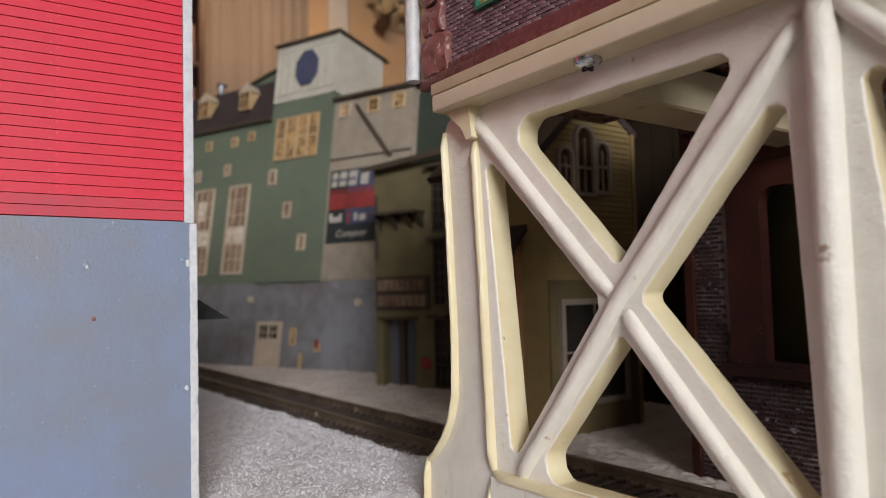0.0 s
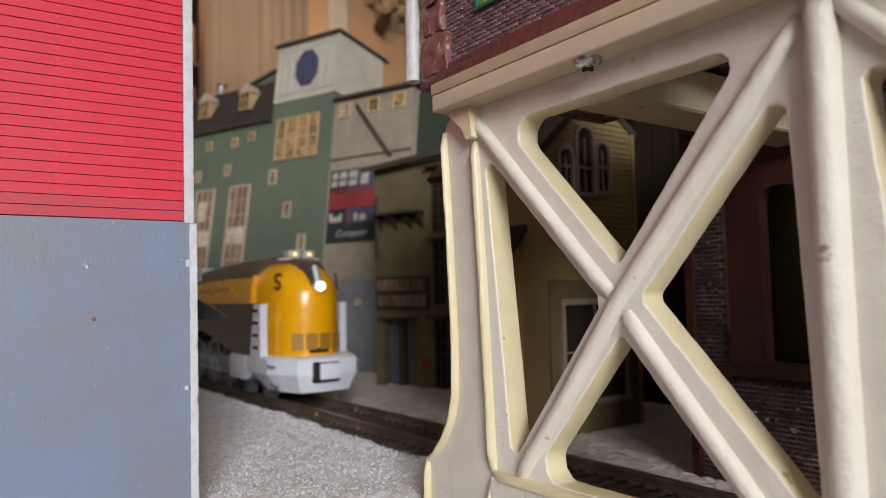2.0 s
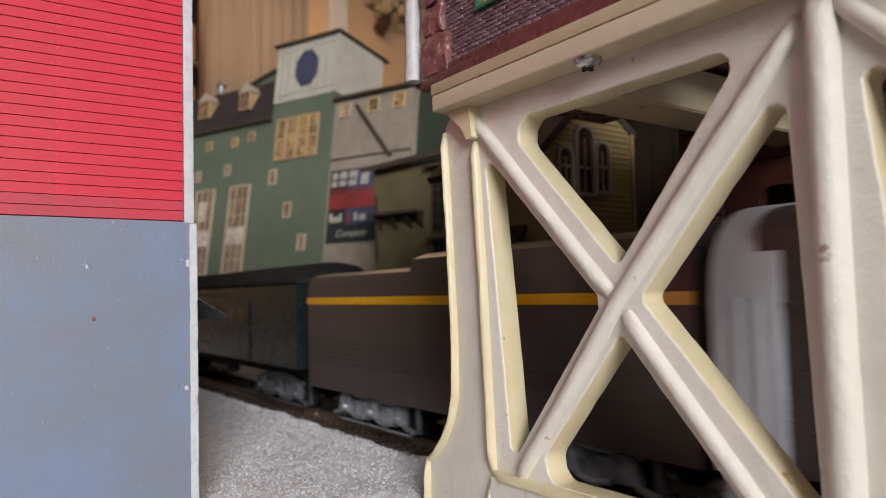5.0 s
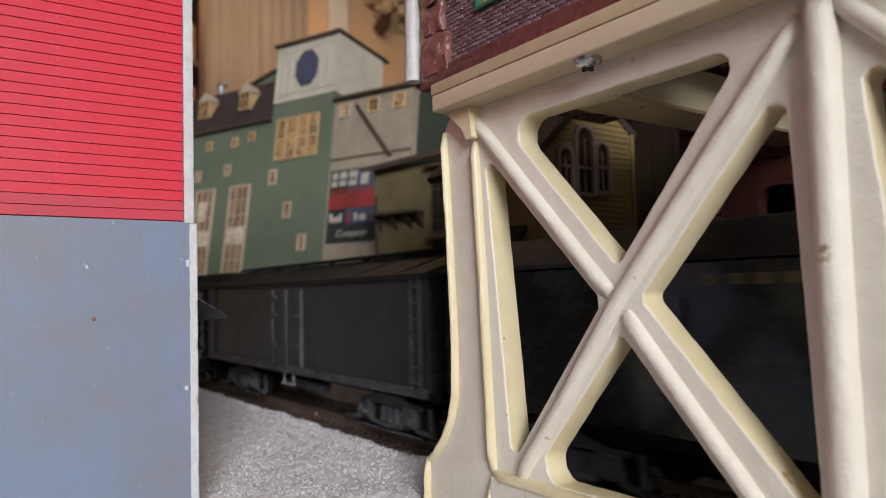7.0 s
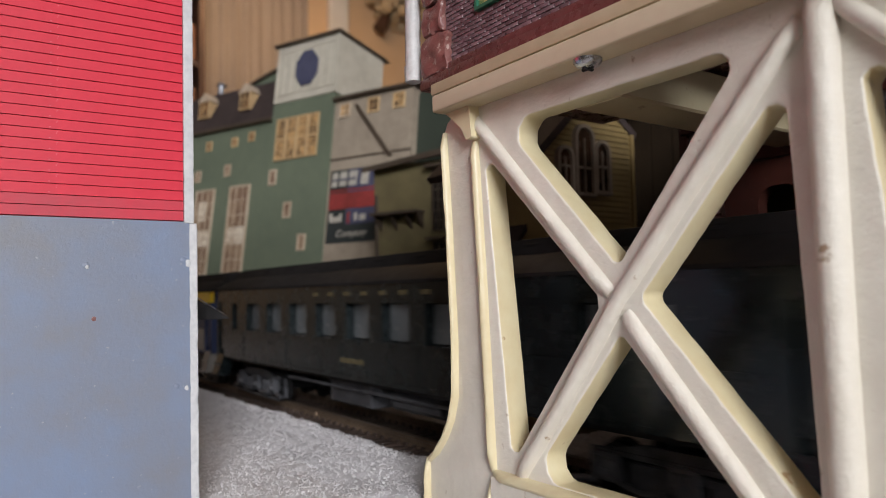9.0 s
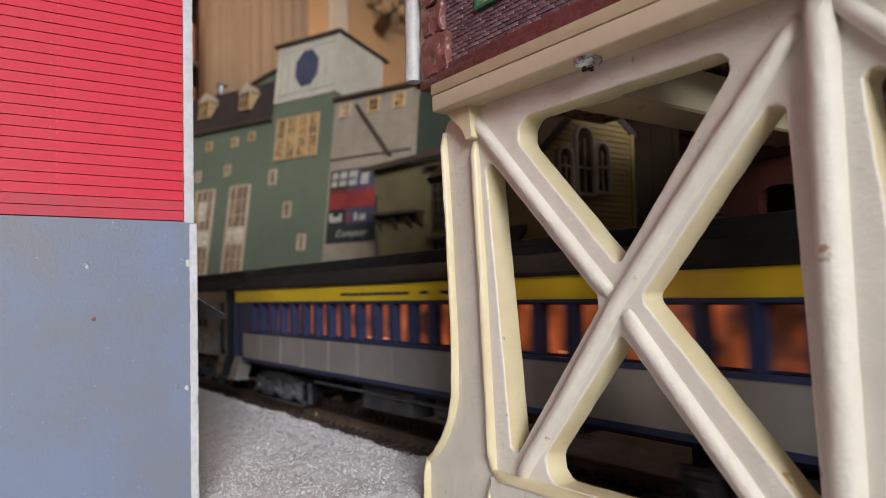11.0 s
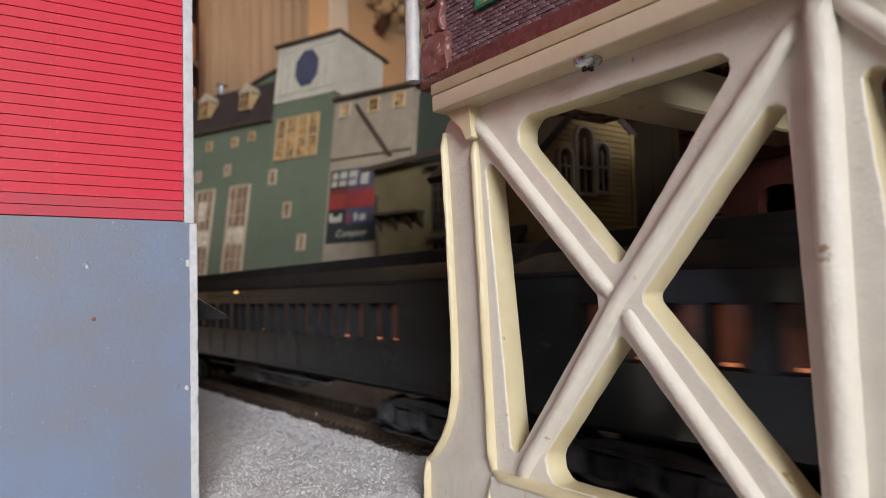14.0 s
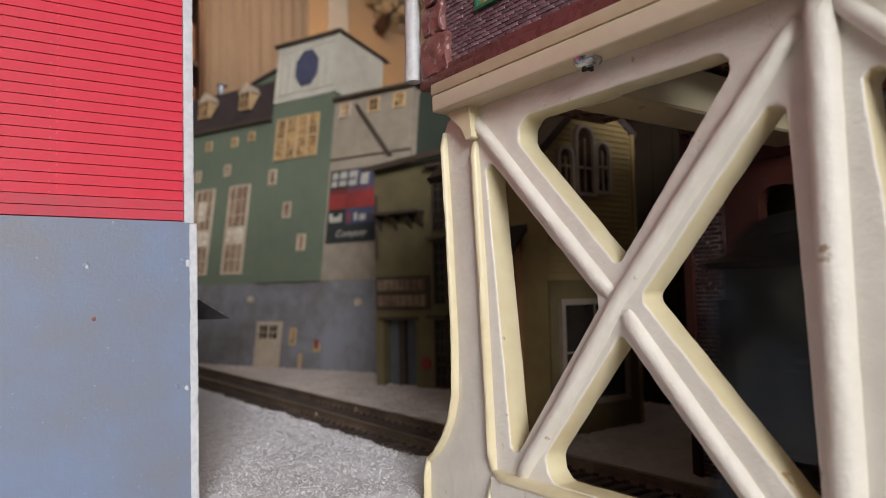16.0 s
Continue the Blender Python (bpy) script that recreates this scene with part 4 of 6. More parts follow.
    for x, z in ((0.0515, 0.1303), (0.0677, 0.1062), (0.0830, 0.0835)):
        window_at(m, x - 0.0034, x + 0.0034, z - 0.0055, z + 0.0055, -0.0025, PALE, BLIND, 0.0012, 0.0010)
    # four tall amber windows side by side, each in its own frame
    for i in range(4):
        xa = 0.0512 + 0.0098 * i
        bw = window_at(m, xa, xa + 0.0088, 0.1415, 0.1715, -0.0025, TAN, AMBER, 0.0013, 0.0012, 2, 4, "tan-framed amber window")
        part("transom", box(xa + 0.0010, xa + 0.0078, -0.0036, -0.0028, 0.1556, 0.1570), TAN, bw)
    # painted sign
    s = part("sign", box(0.1030, 0.1520, -0.0020, -0.0012, 0.0815, 0.1290), SIGNDARK, m, "painted wall sign in white, red and blue")
    part("blue_panel", box(0.1180, 0.1520, -0.0023, -0.0020, 0.0930, 0.1285), NAVY, s)
    part("red_panel", box(0.1040, 0.1520, -0.0026, -0.0023, 0.1030, 0.1135), SIGNRED, s)
    part("red_line", box(0.1040, 0.1520, -0.0026, -0.0023, 0.1146, 0.1158), SIGNRED, s)
    for x0, x1 in ((0.1050, 0.1092), (0.1112, 0.1166), (0.1186, 0.1250), (0.1282, 0.1340)):
        part("white_block", slab([(x0, 0.1178), (x1, 0.1178), (x1 + 0.0006, 0.1272), (x0 + 0.0006, 0.1272)], [], -0.0028, -0.0023), SIGNWHITE, s)
    part("blue_block", box(0.1058, 0.1245, -0.0030, -0.0028, 0.1215, 0.1228), NAVY, s)
    for x0, x1, z0, z1 in ((0.1052, 0.1072, 0.0948, 0.1005), (0.1078, 0.1128, 0.0948, 0.0982), (0.1134, 0.1150, 0.0948, 0.1000), (0.1252, 0.1275, 0.0948, 0.0998), (0.1295, 0.1340, 0.0948, 0.0985)):
        part("lettering_bar", box(x0, x1, -0.0028, -0.0023, z0, z1), SIGNWHITE, s)
    part("lettering_bar", box(0.1195, 0.1215, -0.0028, -0.0023, 0.0935, 0.1010), SIGNRED, s)
    cu = bpy.data.curves.new("lettering", "FONT")
    cu.body, cu.size, cu.shear, cu.extrude = "Company", 0.0062, 0.25, 0.00015
    cu.materials.append(SIGNWHITE)
    word = new("lettering", cu)
    word.parent = s
    word.matrix_basis = pose(0.1108, -0.0022, 0.0852, 90, 0, 0)
    # foundation door and small things
    d = part("door", box(0.0490, 0.0715, -0.0016, -0.0006, 0.0030, 0.0325), PALE, m, "pale door with two dark windows")
    for x in (0.0560, 0.0648):
        part("pane", box(x - 0.0032, x + 0.0032, -0.0019, -0.0015, 0.0215, 0.0300), DARKGLASS, d)
        part("mullion", boxes([(x - 0.0003, x + 0.0003, -0.0021, -0.0018, 0.0215, 0.0300), (x - 0.0032, x + 0.0032, -0.0021, -0.0018, 0.0254, 0.0260)]), PALE, d)
    window_at(m, 0.0790, 0.0845, 0.0175, 0.0285, -0.0006, TAN, AMBER, 0.0013, 0.0009)
    part("notice", box(0.0995, 0.1050, -0.0012, -0.0006, 0.0140, 0.0190), TAN, m, "small tan and red notice")
    part("notice", box(0.1005, 0.1035, -0.0015, -0.0012, 0.0160, 0.0215), SIGNRED, m, "small red notice")
    part("yellow_post", box(0.0885, 0.0905, -0.0020, -0.0006, 0.0, 0.0125), TAN, m)
    part("wall_lamp", tube((0.1330, -0.003, 0.0440), (0.1330, -0.0006, 0.0440), 0.0024), PALE, m, "small round wall lamp")
    part("wall_lamp", tube((0.0410, -0.003, 0.0470), (0.0410, -0.0006, 0.0470), 0.0020), PALE, m, "small round wall lamp")
    part("notice", box(0.1480, 0.1525, -0.0013, -0.0006, 0.0155, 0.0205), FRAMEWHITE, m, "small white notice")


# ---- olive store beside the mill ----
OLIVE_M = Matrix.Translation(Vector((-0.498, 0.1495, -0.001)) + Vector((0.387, -0.922, 0)) * 0.0453) @ Matrix.Rotation(math.atan2(ALONG.y, ALONG.x), 4, "Z")


def olive_store():
    o = base("olive_store", OLIVE_M, "olive stuccoed model store with a signboard and doorway", "model building")
    a, b = 0.1840, 0.2265
    part("wall", slab([(a, -0.002), (0.1885, -0.002), (0.1885, 0.0355), (0.2080, 0.0355), (0.2080, -0.002), (b, -0.002), (b, 0.1125), (a, 0.1125)], [], 0, 0.06), OLIVE, o, "olive stuccoed wall")
    part("eave", loft([[(a - 0.003, -0.006, 0.1095), (a - 0.003, -0.006, 0.1120), (a - 0.003, 0.06, 0.1300), (a - 0.003, 0.06, 0.1270)],
                       [(b + 0.003, -0.006, 0.1135), (b + 0.003, -0.006, 0.1165), (b + 0.003, 0.06, 0.1340), (b + 0.003, 0.06, 0.1310)]]), OLIVE_D, o, "dark sloping eave")
    part("door", box(0.1885, 0.2080, 0.006, 0.008, -0.001, 0.0355), DOORGREY, o, "grey-blue door in a deep doorway")
    part("door_post", box(0.1955, 0.1990, 0.003, 0.006, -0.001, 0.0355), OLIVE_D, o)
    part("lintel", box(0.1865, 0.2095, -0.0014, 0.001, 0.0355, 0.0372), OLIVE_D, o)
    s = part("signboard", box(0.1850, 0.2168, -0.0012, 0, 0.0405, 0.0570), OLIVE_D, o, "brown signboard with two faded lines")
    rnd = random.Random(2)
    for z in (0.0423, 0.0500):
        x = 0.1862
        while x < 0.2145:
            w = rnd.uniform(0.0018, 0.0036)
            part("lettering_bar", box(x, x + w, -0.0018, -0.0012, z, z + 0.0055), BLIND, s)
            x += w + 0.0008
    sh = part("shelf", box(0.1862, 0.2145, -0.0075, 0, 0.0872, 0.0885), OLIVE_D, o, "dark wall shelf on brackets")
    for x in (0.1885, 0.1975, 0.2065, 0.2130):
        part("bracket", loft([[(x - 0.0006, 0, 0.080), (x - 0.0006, -0.006, 0.0870), (x - 0.0006, 0, 0.0870)], [(x + 0.0006, 0, 0.080), (x + 0.0006, -0.006, 0.0870), (x + 0.0006, 0, 0.0870)]]), OLIVE_D, sh)
    part("drainpipe", tube((0.1868, -0.002, 0.066), (0.1868, -0.002, 0.098), 0.0009, n=8), OLIVE_D, o)
    for z0, z1 in ((0.004, 0.036), (0.043, 0.073), (0.078, 0.108)):
        w = window_at(o, 0.2192, 0.2260, z0, z1, 0, OLIVE_D, DARKGLASS, 0.0006, 0.0012, 2, 6, "dark many-paned window")
        part("hood", box(0.2170, 0.2275, -0.0045, 0, z1 + 0.0006, z1 + 0.0020), OLIVE_D, w)
    part("wreath", moved(tube((0, 0, 0), (0, -0.001, 0), 0.0030, 0.0024), Matrix.Translation((0.2135, 0, 0.0150))), SIGNRED, o, "small red wreath")


# ---- yellow gabled house ----
def arch(cx, half, z0, z1, n=10):
    pts = [(cx - half, z0), (cx + half, z0)]
    for i in range(n + 1):
        a = math.pi * i / n
        pts.append((cx + half * math.cos(a), z1 - half + half * math.sin(a)))
    return pts


def gabled_house():
    # local: x along world +y, front faces local -y = world +x
    h = base("gabled_house", Matrix.Translation((-0.160, 0, -0.001)) @ Matrix.Rotation(radians(90), 4, "Z"), "yellow clapboard gabled house with arched windows", "model house")
    a, b = 0.1535, 0.1950
    apex = ((a + b) / 2 + 0.001, 0.1135)
    wall = [(a, -0.003), (b, -0.003), (b, 0.1020), apex, (a, 0.0960)]
    part("wall", slab(wall, [], 0.0004, 0.05), YELLOWSIDE, h, "yellow clapboard gable wall")
    me, z = None, 0.052
    while z < 0.1115:
        lo, hi = a, b
        if z > 0.0955:
            k = (z - 0.0955) / (0.1135 - 0.0955)
            lo = a + (apex[0] - a) * k
        if z > 0.1015:
            hi = b - (b - apex[0]) * (z - 0.1015) / (0.1135 - 0.1015)
        part("clapboard", loft([[(x, yy, zz) for yy, zz in ((0.0005, z), (-0.0003, z), (0.0002, z + 0.0017), (0.0005, z + 0.0017))] for x in (lo, hi)]), YELLOWSIDE, h)
        z += 0.00185
    # same clapboard below, with the shade there painted as darker olive
    part("lower_wall", box(a, b, -0.0004, 0.0004, -0.002, 0.0515), YELLOWSIDE_SHADED, h, "lower wall in a darker, shaded clapboard colour")
    part("corner_board", box(b - 0.0012, b + 0.0004, -0.0007, 0.0006, -0.002, 0.1015), YELLOWSIDE, h)
    for pts in (((a - 0.006, 0.0885), (apex[0], 0.1150), (apex[0], 0.1180), (a - 0.0075, 0.0905)), ((b + 0.001, 0.1000), (apex[0], 0.1150), (apex[0], 0.1180), (b + 0.0022, 0.1022))):
        part("roof", slab(list(pts), [], -0.004 if pts[0][0] < a else -0.0006, 0.055), MANSARD, h, "dark overhanging roof")
    for cx, half, z0, z1 in ((0.1614, 0.0037, 0.0785, 0.0945), (0.1702, 0.0046, 0.0785, 0.1022), (0.1786, 0.0038, 0.0795, 0.0978)):
        w = part("window", slab(arch(cx, half, z0, z1), [arch(cx, half - 0.0012, z0 + 0.0012, z1 - 0.0012)], -0.0018, 0.0004), FRAMEWHITE, h, "arched window in a pale frame")
        part("pane", slab(arch(cx, half - 0.0010, z0 + 0.001, z1 - 0.001), [], -0.0008, 0.0002), REDGLASS, w)
        part("mullion", boxes([(cx - 0.0003, cx + 0.0003, -0.0014, -0.0008, z0 + 0.001, z1 - half), (cx - half + 0.001, cx + half - 0.001, -0.0014, -0.0008, z0 + 0.009, z0 + 0.0097)]), FRAMEWHITE, w)
    window_at(h, 0.1570, 0.1880, 0.0120, 0.0455, -0.0004, FRAMEWHITE, DARKGLASS, 0.0018, 0.0014, 2, 2, "wide lower window in a pale frame")
    # brown lean-to at its side
    l = base("lean_to", Matrix.Translation((-0.172, 0.012, -0.001)) @ Matrix.Rotation(radians(90), 4, "Z"), "brown shed beside the gabled house", "shed")
    part("wall", slab(mm((138.5, -2), (151.5, -2), (151.5, 79), (146, 74), (138.5, 64)), [], 0, 0.010), BROWNSIDE, l, "brown shed wall")
    part("roof", slab(mm((134, 58.5), (153, 81.5), (153, 84.0), (133.5, 60.0)), [], -0.003, 0.011), MANSARD, l)
    part("rear_gable", slab(mm((141, 60), (162, 60), (162, 118), (141, 103)), [], 0.014, 0.020), BROWNSIDE, l)
    window_at(l, 0.1475, 0.1505, 0.050, 0.064, 0, FRAMEWHITE, DARKGLASS, 0.0006, 0.0008)
    part("notice", box(0.1425, 0.1500, -0.0008, 0, 0.0320, 0.0390), SIGNRED, l, "small red notice")


# added backdrop, nearly black, standing in for the shade behind the houses
def warehouse():
    w = base("warehouse", Matrix(), "dark planked backdrop added for the shaded gap behind the houses", "model building")
    part("wall", box(-0.300, -0.040, 0.232, 0.330, -0.003, 0.119), GAP_SHADE, w, "backdrop wall in the colour of the shade")
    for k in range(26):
        part("plank", box(-0.300 + k * 0.01 + 0.0003, -0.300 + k * 0.01 + 0.0097, 0.2312, 0.232, -0.003, 0.117), GAP_SHADE, w)
    part("roof", box(-0.304, -0.036, 0.227, 0.334, 0.119, 0.122), GAP_SHADE, w)


# ---- dark brick building across the track ----
def brick_shop():
    b = base("brick_shop", Matrix(), "dark brown brick model building with a broken-out window", "model building")
    y = 0.1500
    x0, x1, z0, z1 = -0.1068, 0.050, -0.003, 0.110
    wx0, wx1, wz0, wz1 = -0.0870, -0.0772, 0.0310, 0.0690
    part("wall", boxes([(x0, -0.0950, y, y + 0.003, z0, z1), (-0.0700, x1, y, y + 0.003, z0, z1), (-0.0950, -0.0700, y, y + 0.003, z0, 0.0265), (-0.0950, -0.0700, y, y + 0.003, 0.0750, z1)]), MORTAR, b, "mortar-coloured wall core")
    part("side_wall", box(x0, x0 + 0.003, y + 0.003, 0.215, z0, z1), MAROONTRIM, b)
    opening = uneven(rounded(rect(-0.0872, -0.0772, 0.0306, 0.0692), (0.0002, 0.0002, 0.0040, 0.0040), 8), 0.00008, 0.002)
    part("window_surround", slab(rect(-0.0955, -0.0690, 0.0262, 0.0755), [opening], y - 0.0016, y + 0.002), MAROONTRIM, b, "maroon surround of the arched window opening")
    part("sill", box(-0.0975, -0.0670, y - 0.0030, y, 0.0270, 0.0296, bevel=0.0003), MAROONTRIM, b)
    part("lintel", box(-0.0975, -0.0670, y - 0.0024, y, 0.0752, 0.0790, bevel=0.0003), MAROONTRIM, b)
    part("corner_strip", box(x0 - 0.0006, x0 + 0.0016, y - 0.0012, y + 0.002, z0, z1), MAROONTRIM, b)
    part("belt", box(x0, x1, y - 0.0018, y, 0.0845, 0.0885, bevel=0.0004), MAROONTRIM, b)
    part("roof", box(x0 - 0.003, x1 + 0.003, y - 0.004, 0.22, z1, z1 + 0.003), MANSARD, b)
    part("partition", box(-0.100, -0.050, 0.1600, 0.1615, z0, z1 - 0.002), GREENROOM, b, "olive inner wall")
    k = part("crate", box(-0.0800, -0.0745, y + 0.004, y + 0.010, 0.0262, 0.0345, bevel=0.0003), PINKSTONE, b)
    for z in (0.0282, 0.0310):
        part("band", box(-0.0802, -0.0743, y + 0.0038, y + 0.0102, z, z + 0.0006), MAROONTRIM, k)
    brick_courses("brick", b, -0.1050, -0.0600, 0.0, 0.1080, y, 0.0022, 0.00108, 0.00045, BRICK2,
                  skip=lambda x, z: (-0.0978 < x < -0.0668 and 0.0258 < z < 0.0795) or 0.0836 < z < 0.0890, limit=300, seed=6, gap=0.00018)


# ---- the train ----
KNOTS = [(0.0, 0.170), (0.8, 0.1703), (1.3, 0.1087), (1.8, 0.0800), (2.3, 0.1149), (2.8, 0.1308), (3.4, 0.1190), (4.2, 0.1371), (6.3, 0.1478), (7.0, 0.1215),
         (8.0, 0.1455), (9.2, 0.1486), (11.3, 0.1382), (12.5, 0.1525), (13.5, 0.1498), (14.5, 0.1692), (16.0, 0.1690)]


def run(t):
    """How far the train has gone since 0.8 s."""
    s = 0.0
    for (a, va), (b, vb) in zip(KNOTS, KNOTS[1:]):
        c = min(max(t, a), b)
        w = c - a
        s += va * w + (vb - va) * w * w / (2 * (b - a))
    return s - 0.17 * 0.4 - 0.1703 * 0.4


def disc_wheel(r, w, spokes=0):
    """A wheel about the y axis: tyre with flange, web and hub or spokes."""
    prof = [(-w, r * 1.10), (-w * 0.45, r * 1.10), (-w * 0.35, r), (w, r), (w, r * 0.86), (-w, r * 0.86)]
    n = 28
    rings = []
    for i in range(n):
        a = 2 * math.pi * i / n
        rings.append([(q * math.cos(a), y, q * math.sin(a)) for y, q in prof])
    bm = bmesh.new()
    vs = [[bm.verts.new(p) for p in rg] for rg in rings]
    for i in range(n):
        for j in range(len(prof)):
            bm.faces.new((vs[i][j], vs[i][(j + 1) % len(prof)], vs[(i + 1) % n][(j + 1) % len(prof)], vs[(i + 1) % n][j]))
    tyre = bm
    inner = [tube((0, -w * 0.2, 0), (0, w * 1.15, 0), r * 0.24, n=14)]
    if spokes:
        for i in range(spokes):
            a = 2 * math.pi * i / spokes
            inner.append(tube((r * 0.15 * math.cos(a), w * 0.4, r * 0.15 * math.sin(a)), (r * 0.9 * math.cos(a), w * 0.4, r * 0.9 * math.sin(a)), r * 0.055, r * 0.045, 6))
        # counterweight
        cw = [(0.86 * r * math.cos(a), 0.86 * r * math.sin(a)) for a in [math.radians(d) for d in range(200, 341, 14)]] + [(0.5 * r * math.cos(math.radians(340)), 0.5 * r * math.sin(math.radians(340)) - 0.1 * r), (0.5 * r * math.cos(math.radians(200)), 0.5 * r * math.sin(math.radians(200)) - 0.1 * r)]
        inner.append(slab(cw, [], w * 0.1, w * 0.7))
    else:
        inner.append(tube((0, 0, 0), (0, w * 0.5, 0), r * 0.88, r * 0.80, 20))
        for i in range(5):
            a = 2 * math.pi * i / 5
            inner.append(tube((r * 0.55 * math.cos(a), w * 0.4, r * 0.55 * math.sin(a)), (r * 0.55 * math.cos(a), w * 0.62, r * 0.55 * math.sin(a)), r * 0.1, n=8))
    return joined(tyre, *inner)


SPIN = []      # (wheelset, radius, place on its thing)
CARS = []      # (thing, offset of its origin along the track)


def wheelset(parent, x, r, w, material, spokes=0):
    """Two wheels on an axle, a part that turns."""
    near = moved(disc_wheel(r, w, spokes), Matrix.Translation((0, -GAUGE / 2 - w * 0.6, 0)) @ Matrix.Diagonal((1, -1, 1, 1)))
    far = moved(disc_wheel(r, w, spokes), Matrix.Translation((0, GAUGE / 2 + w * 0.6, 0)))
    ob = part("wheelset", tube((0, -GAUGE / 2, 0), (0, GAUGE / 2, 0), 0.0011), material, parent)
    part("wheel", near, material, ob)
    part("wheel", far, material, ob)
    ob.location = (x, 0, RAIL_TOP + r)
    SPIN.append((ob, r, (x, 0, RAIL_TOP + r)))
    return ob


def wheel_copy(parent, src, x, r):
    ob = new("wheelset", src.data)
    ob.parent = parent
    for wheel in src.children:
        new("wheel", wheel.data).parent = ob
    ob.location = (x, 0, RAIL_TOP + r)
    SPIN.append((ob, r, (x, 0, RAIL_TOP + r)))


MESHES = {}


def truck(parent, x, axles=3, pitch=0.0165, material=None):
    """A bogie's side frames with journal boxes and springs; its wheelsets are parts of the car."""
    material = material or TRUCKGREY
    r = 0.0052
    key = ("truck", axles, pitch, material.name)
    zc = RAIL_TOP + r
    if key not in MESHES:
        half = pitch * (axles - 1) / 2
        its = []
        for s in (-1, 1):
            y0 = s * 0.0118
            its.append(boxes([(-half - 0.004, half + 0.004, y0 - 0.0006, y0 + 0.0006, zc + 0.0030, zc + 0.0042)], 0.0002))
            for k in range(axles):
                c = -half + k * pitch
                way = [(c - pitch * 0.5, zc - 0.0026), (c - 0.0036, zc - 0.0018), (c - 0.0022, zc + 0.0030), (c + 0.0022, zc + 0.0030), (c + 0.0036, zc - 0.0018), (c + pitch * 0.5, zc - 0.0026)]
                for (xa, za), (xb, zb) in zip(way, way[1:]):
                    its.append(tube((xa, y0 + s * 0.0012, za), (xb, y0 + s * 0.0012, zb), 0.0008, n=6))
            for k in range(axles):
                c = -half + k * pitch
                its.append(boxes([(c - 0.0019, c + 0.0019, y0 - 0.0016, y0 + 0.0012, zc - 0.0018, zc + 0.0026)], 0.0004))
                if k < axles - 1:
                    for q in (0.35, 0.5, 0.65):
                        its.append(tube((c + pitch * q, y0, zc - 0.0018), (c + pitch * q, y0, zc + 0.0024), 0.0010, n=8))
            for k in range(axles):
                c = -half + k * pitch
                its.append(tube((c, y0 + s * 0.0016, zc), (c, y0 + s * 0.0024, zc), 0.0013, 0.0010, 10))
                for q in (-0.0062, 0.0062):
                    its.append(tube((c + q, y0 * 0.86, zc - 0.0034), (c + q * 0.9, y0 * 0.86, zc + 0.0036), 0.0007, n=6))
            its.append(tube((-half - 0.005, y0 + s * 0.0006, zc - 0.0040), (half + 0.005, y0 + s * 0.0006, zc - 0.0040), 0.0005, n=6))
            its.append(slab([(-half, zc + 0.0042), (half, zc + 0.0042), (half * 0.5, zc + 0.0060), (-half * 0.5, zc + 0.0060)], [], y0 - 0.0006, y0 + 0.0006))
        its.append(boxes([(-0.004, 0.004, -0.0118, 0.0118, zc + 0.001, zc + 0.0060)]))
        ob = part("truck_frame", joined(*its), material, parent)
        MESHES[key] = ob.data
    else:
        ob = new("truck_frame", MESHES[key])
        ob.parent = parent
    ob.location = (x, 0, 0)
    for k in range(axles):
        c = x - pitch * (axles - 1) / 2 + k * pitch
        if "wheel" not in MESHES:
            MESHES["wheel"] = wheelset(parent, c, r, 0.0016, BLACKIRON)
        else:
            wheel_copy(parent, MESHES["wheel"], c, r)


def roof_mesh(x0, x1, hw, zeave, ztop, clere=True):
    """A clerestory roof with rounded, dipping ends."""
    def ring(x, k):
        out = []
        low = [(-hw - 0.0006, zeave), (-hw - 0.0006, zeave + 0.0008), (-hw * 0.86, zeave + 0.0030 * k + 0.0005), (-hw * 0.60, zeave + 0.0048 * k + 0.0004)]
        if clere:
            up = [(-hw * 0.55, ztop - 0.0020 - (1 - k) * 0.004), (-hw * 0.50, ztop - 0.0006 - (1 - k) * 0.005), (-hw * 0.25, ztop - (1 - k) * 0.006)]
        else:
            up = [(-hw * 0.45, ztop - 0.0010 - (1 - k) * 0.004), (-hw * 0.3, ztop - 0.0005 - (1 - k) * 0.005), (-hw * 0.15, ztop - (1 - k) * 0.006)]
        side = low + up
        out = [(x, y, z) for y, z in side] + [(x, -y, z) for y, z in reversed(side)]
        return out
    rings = [ring(x0, 0.30), ring(x0 + 0.0015, 0.50), ring(x0 + 0.004, 0.80), ring(x0 + 0.007, 0.95), ring(x0 + 0.010, 1.0), ring(x1 - 0.010, 1.0), ring(x1 - 0.007, 0.95), ring(x1 - 0.004, 0.80), ring(x1 - 0.0015, 0.50), ring(x1, 0.30)]
    return loft(rings)


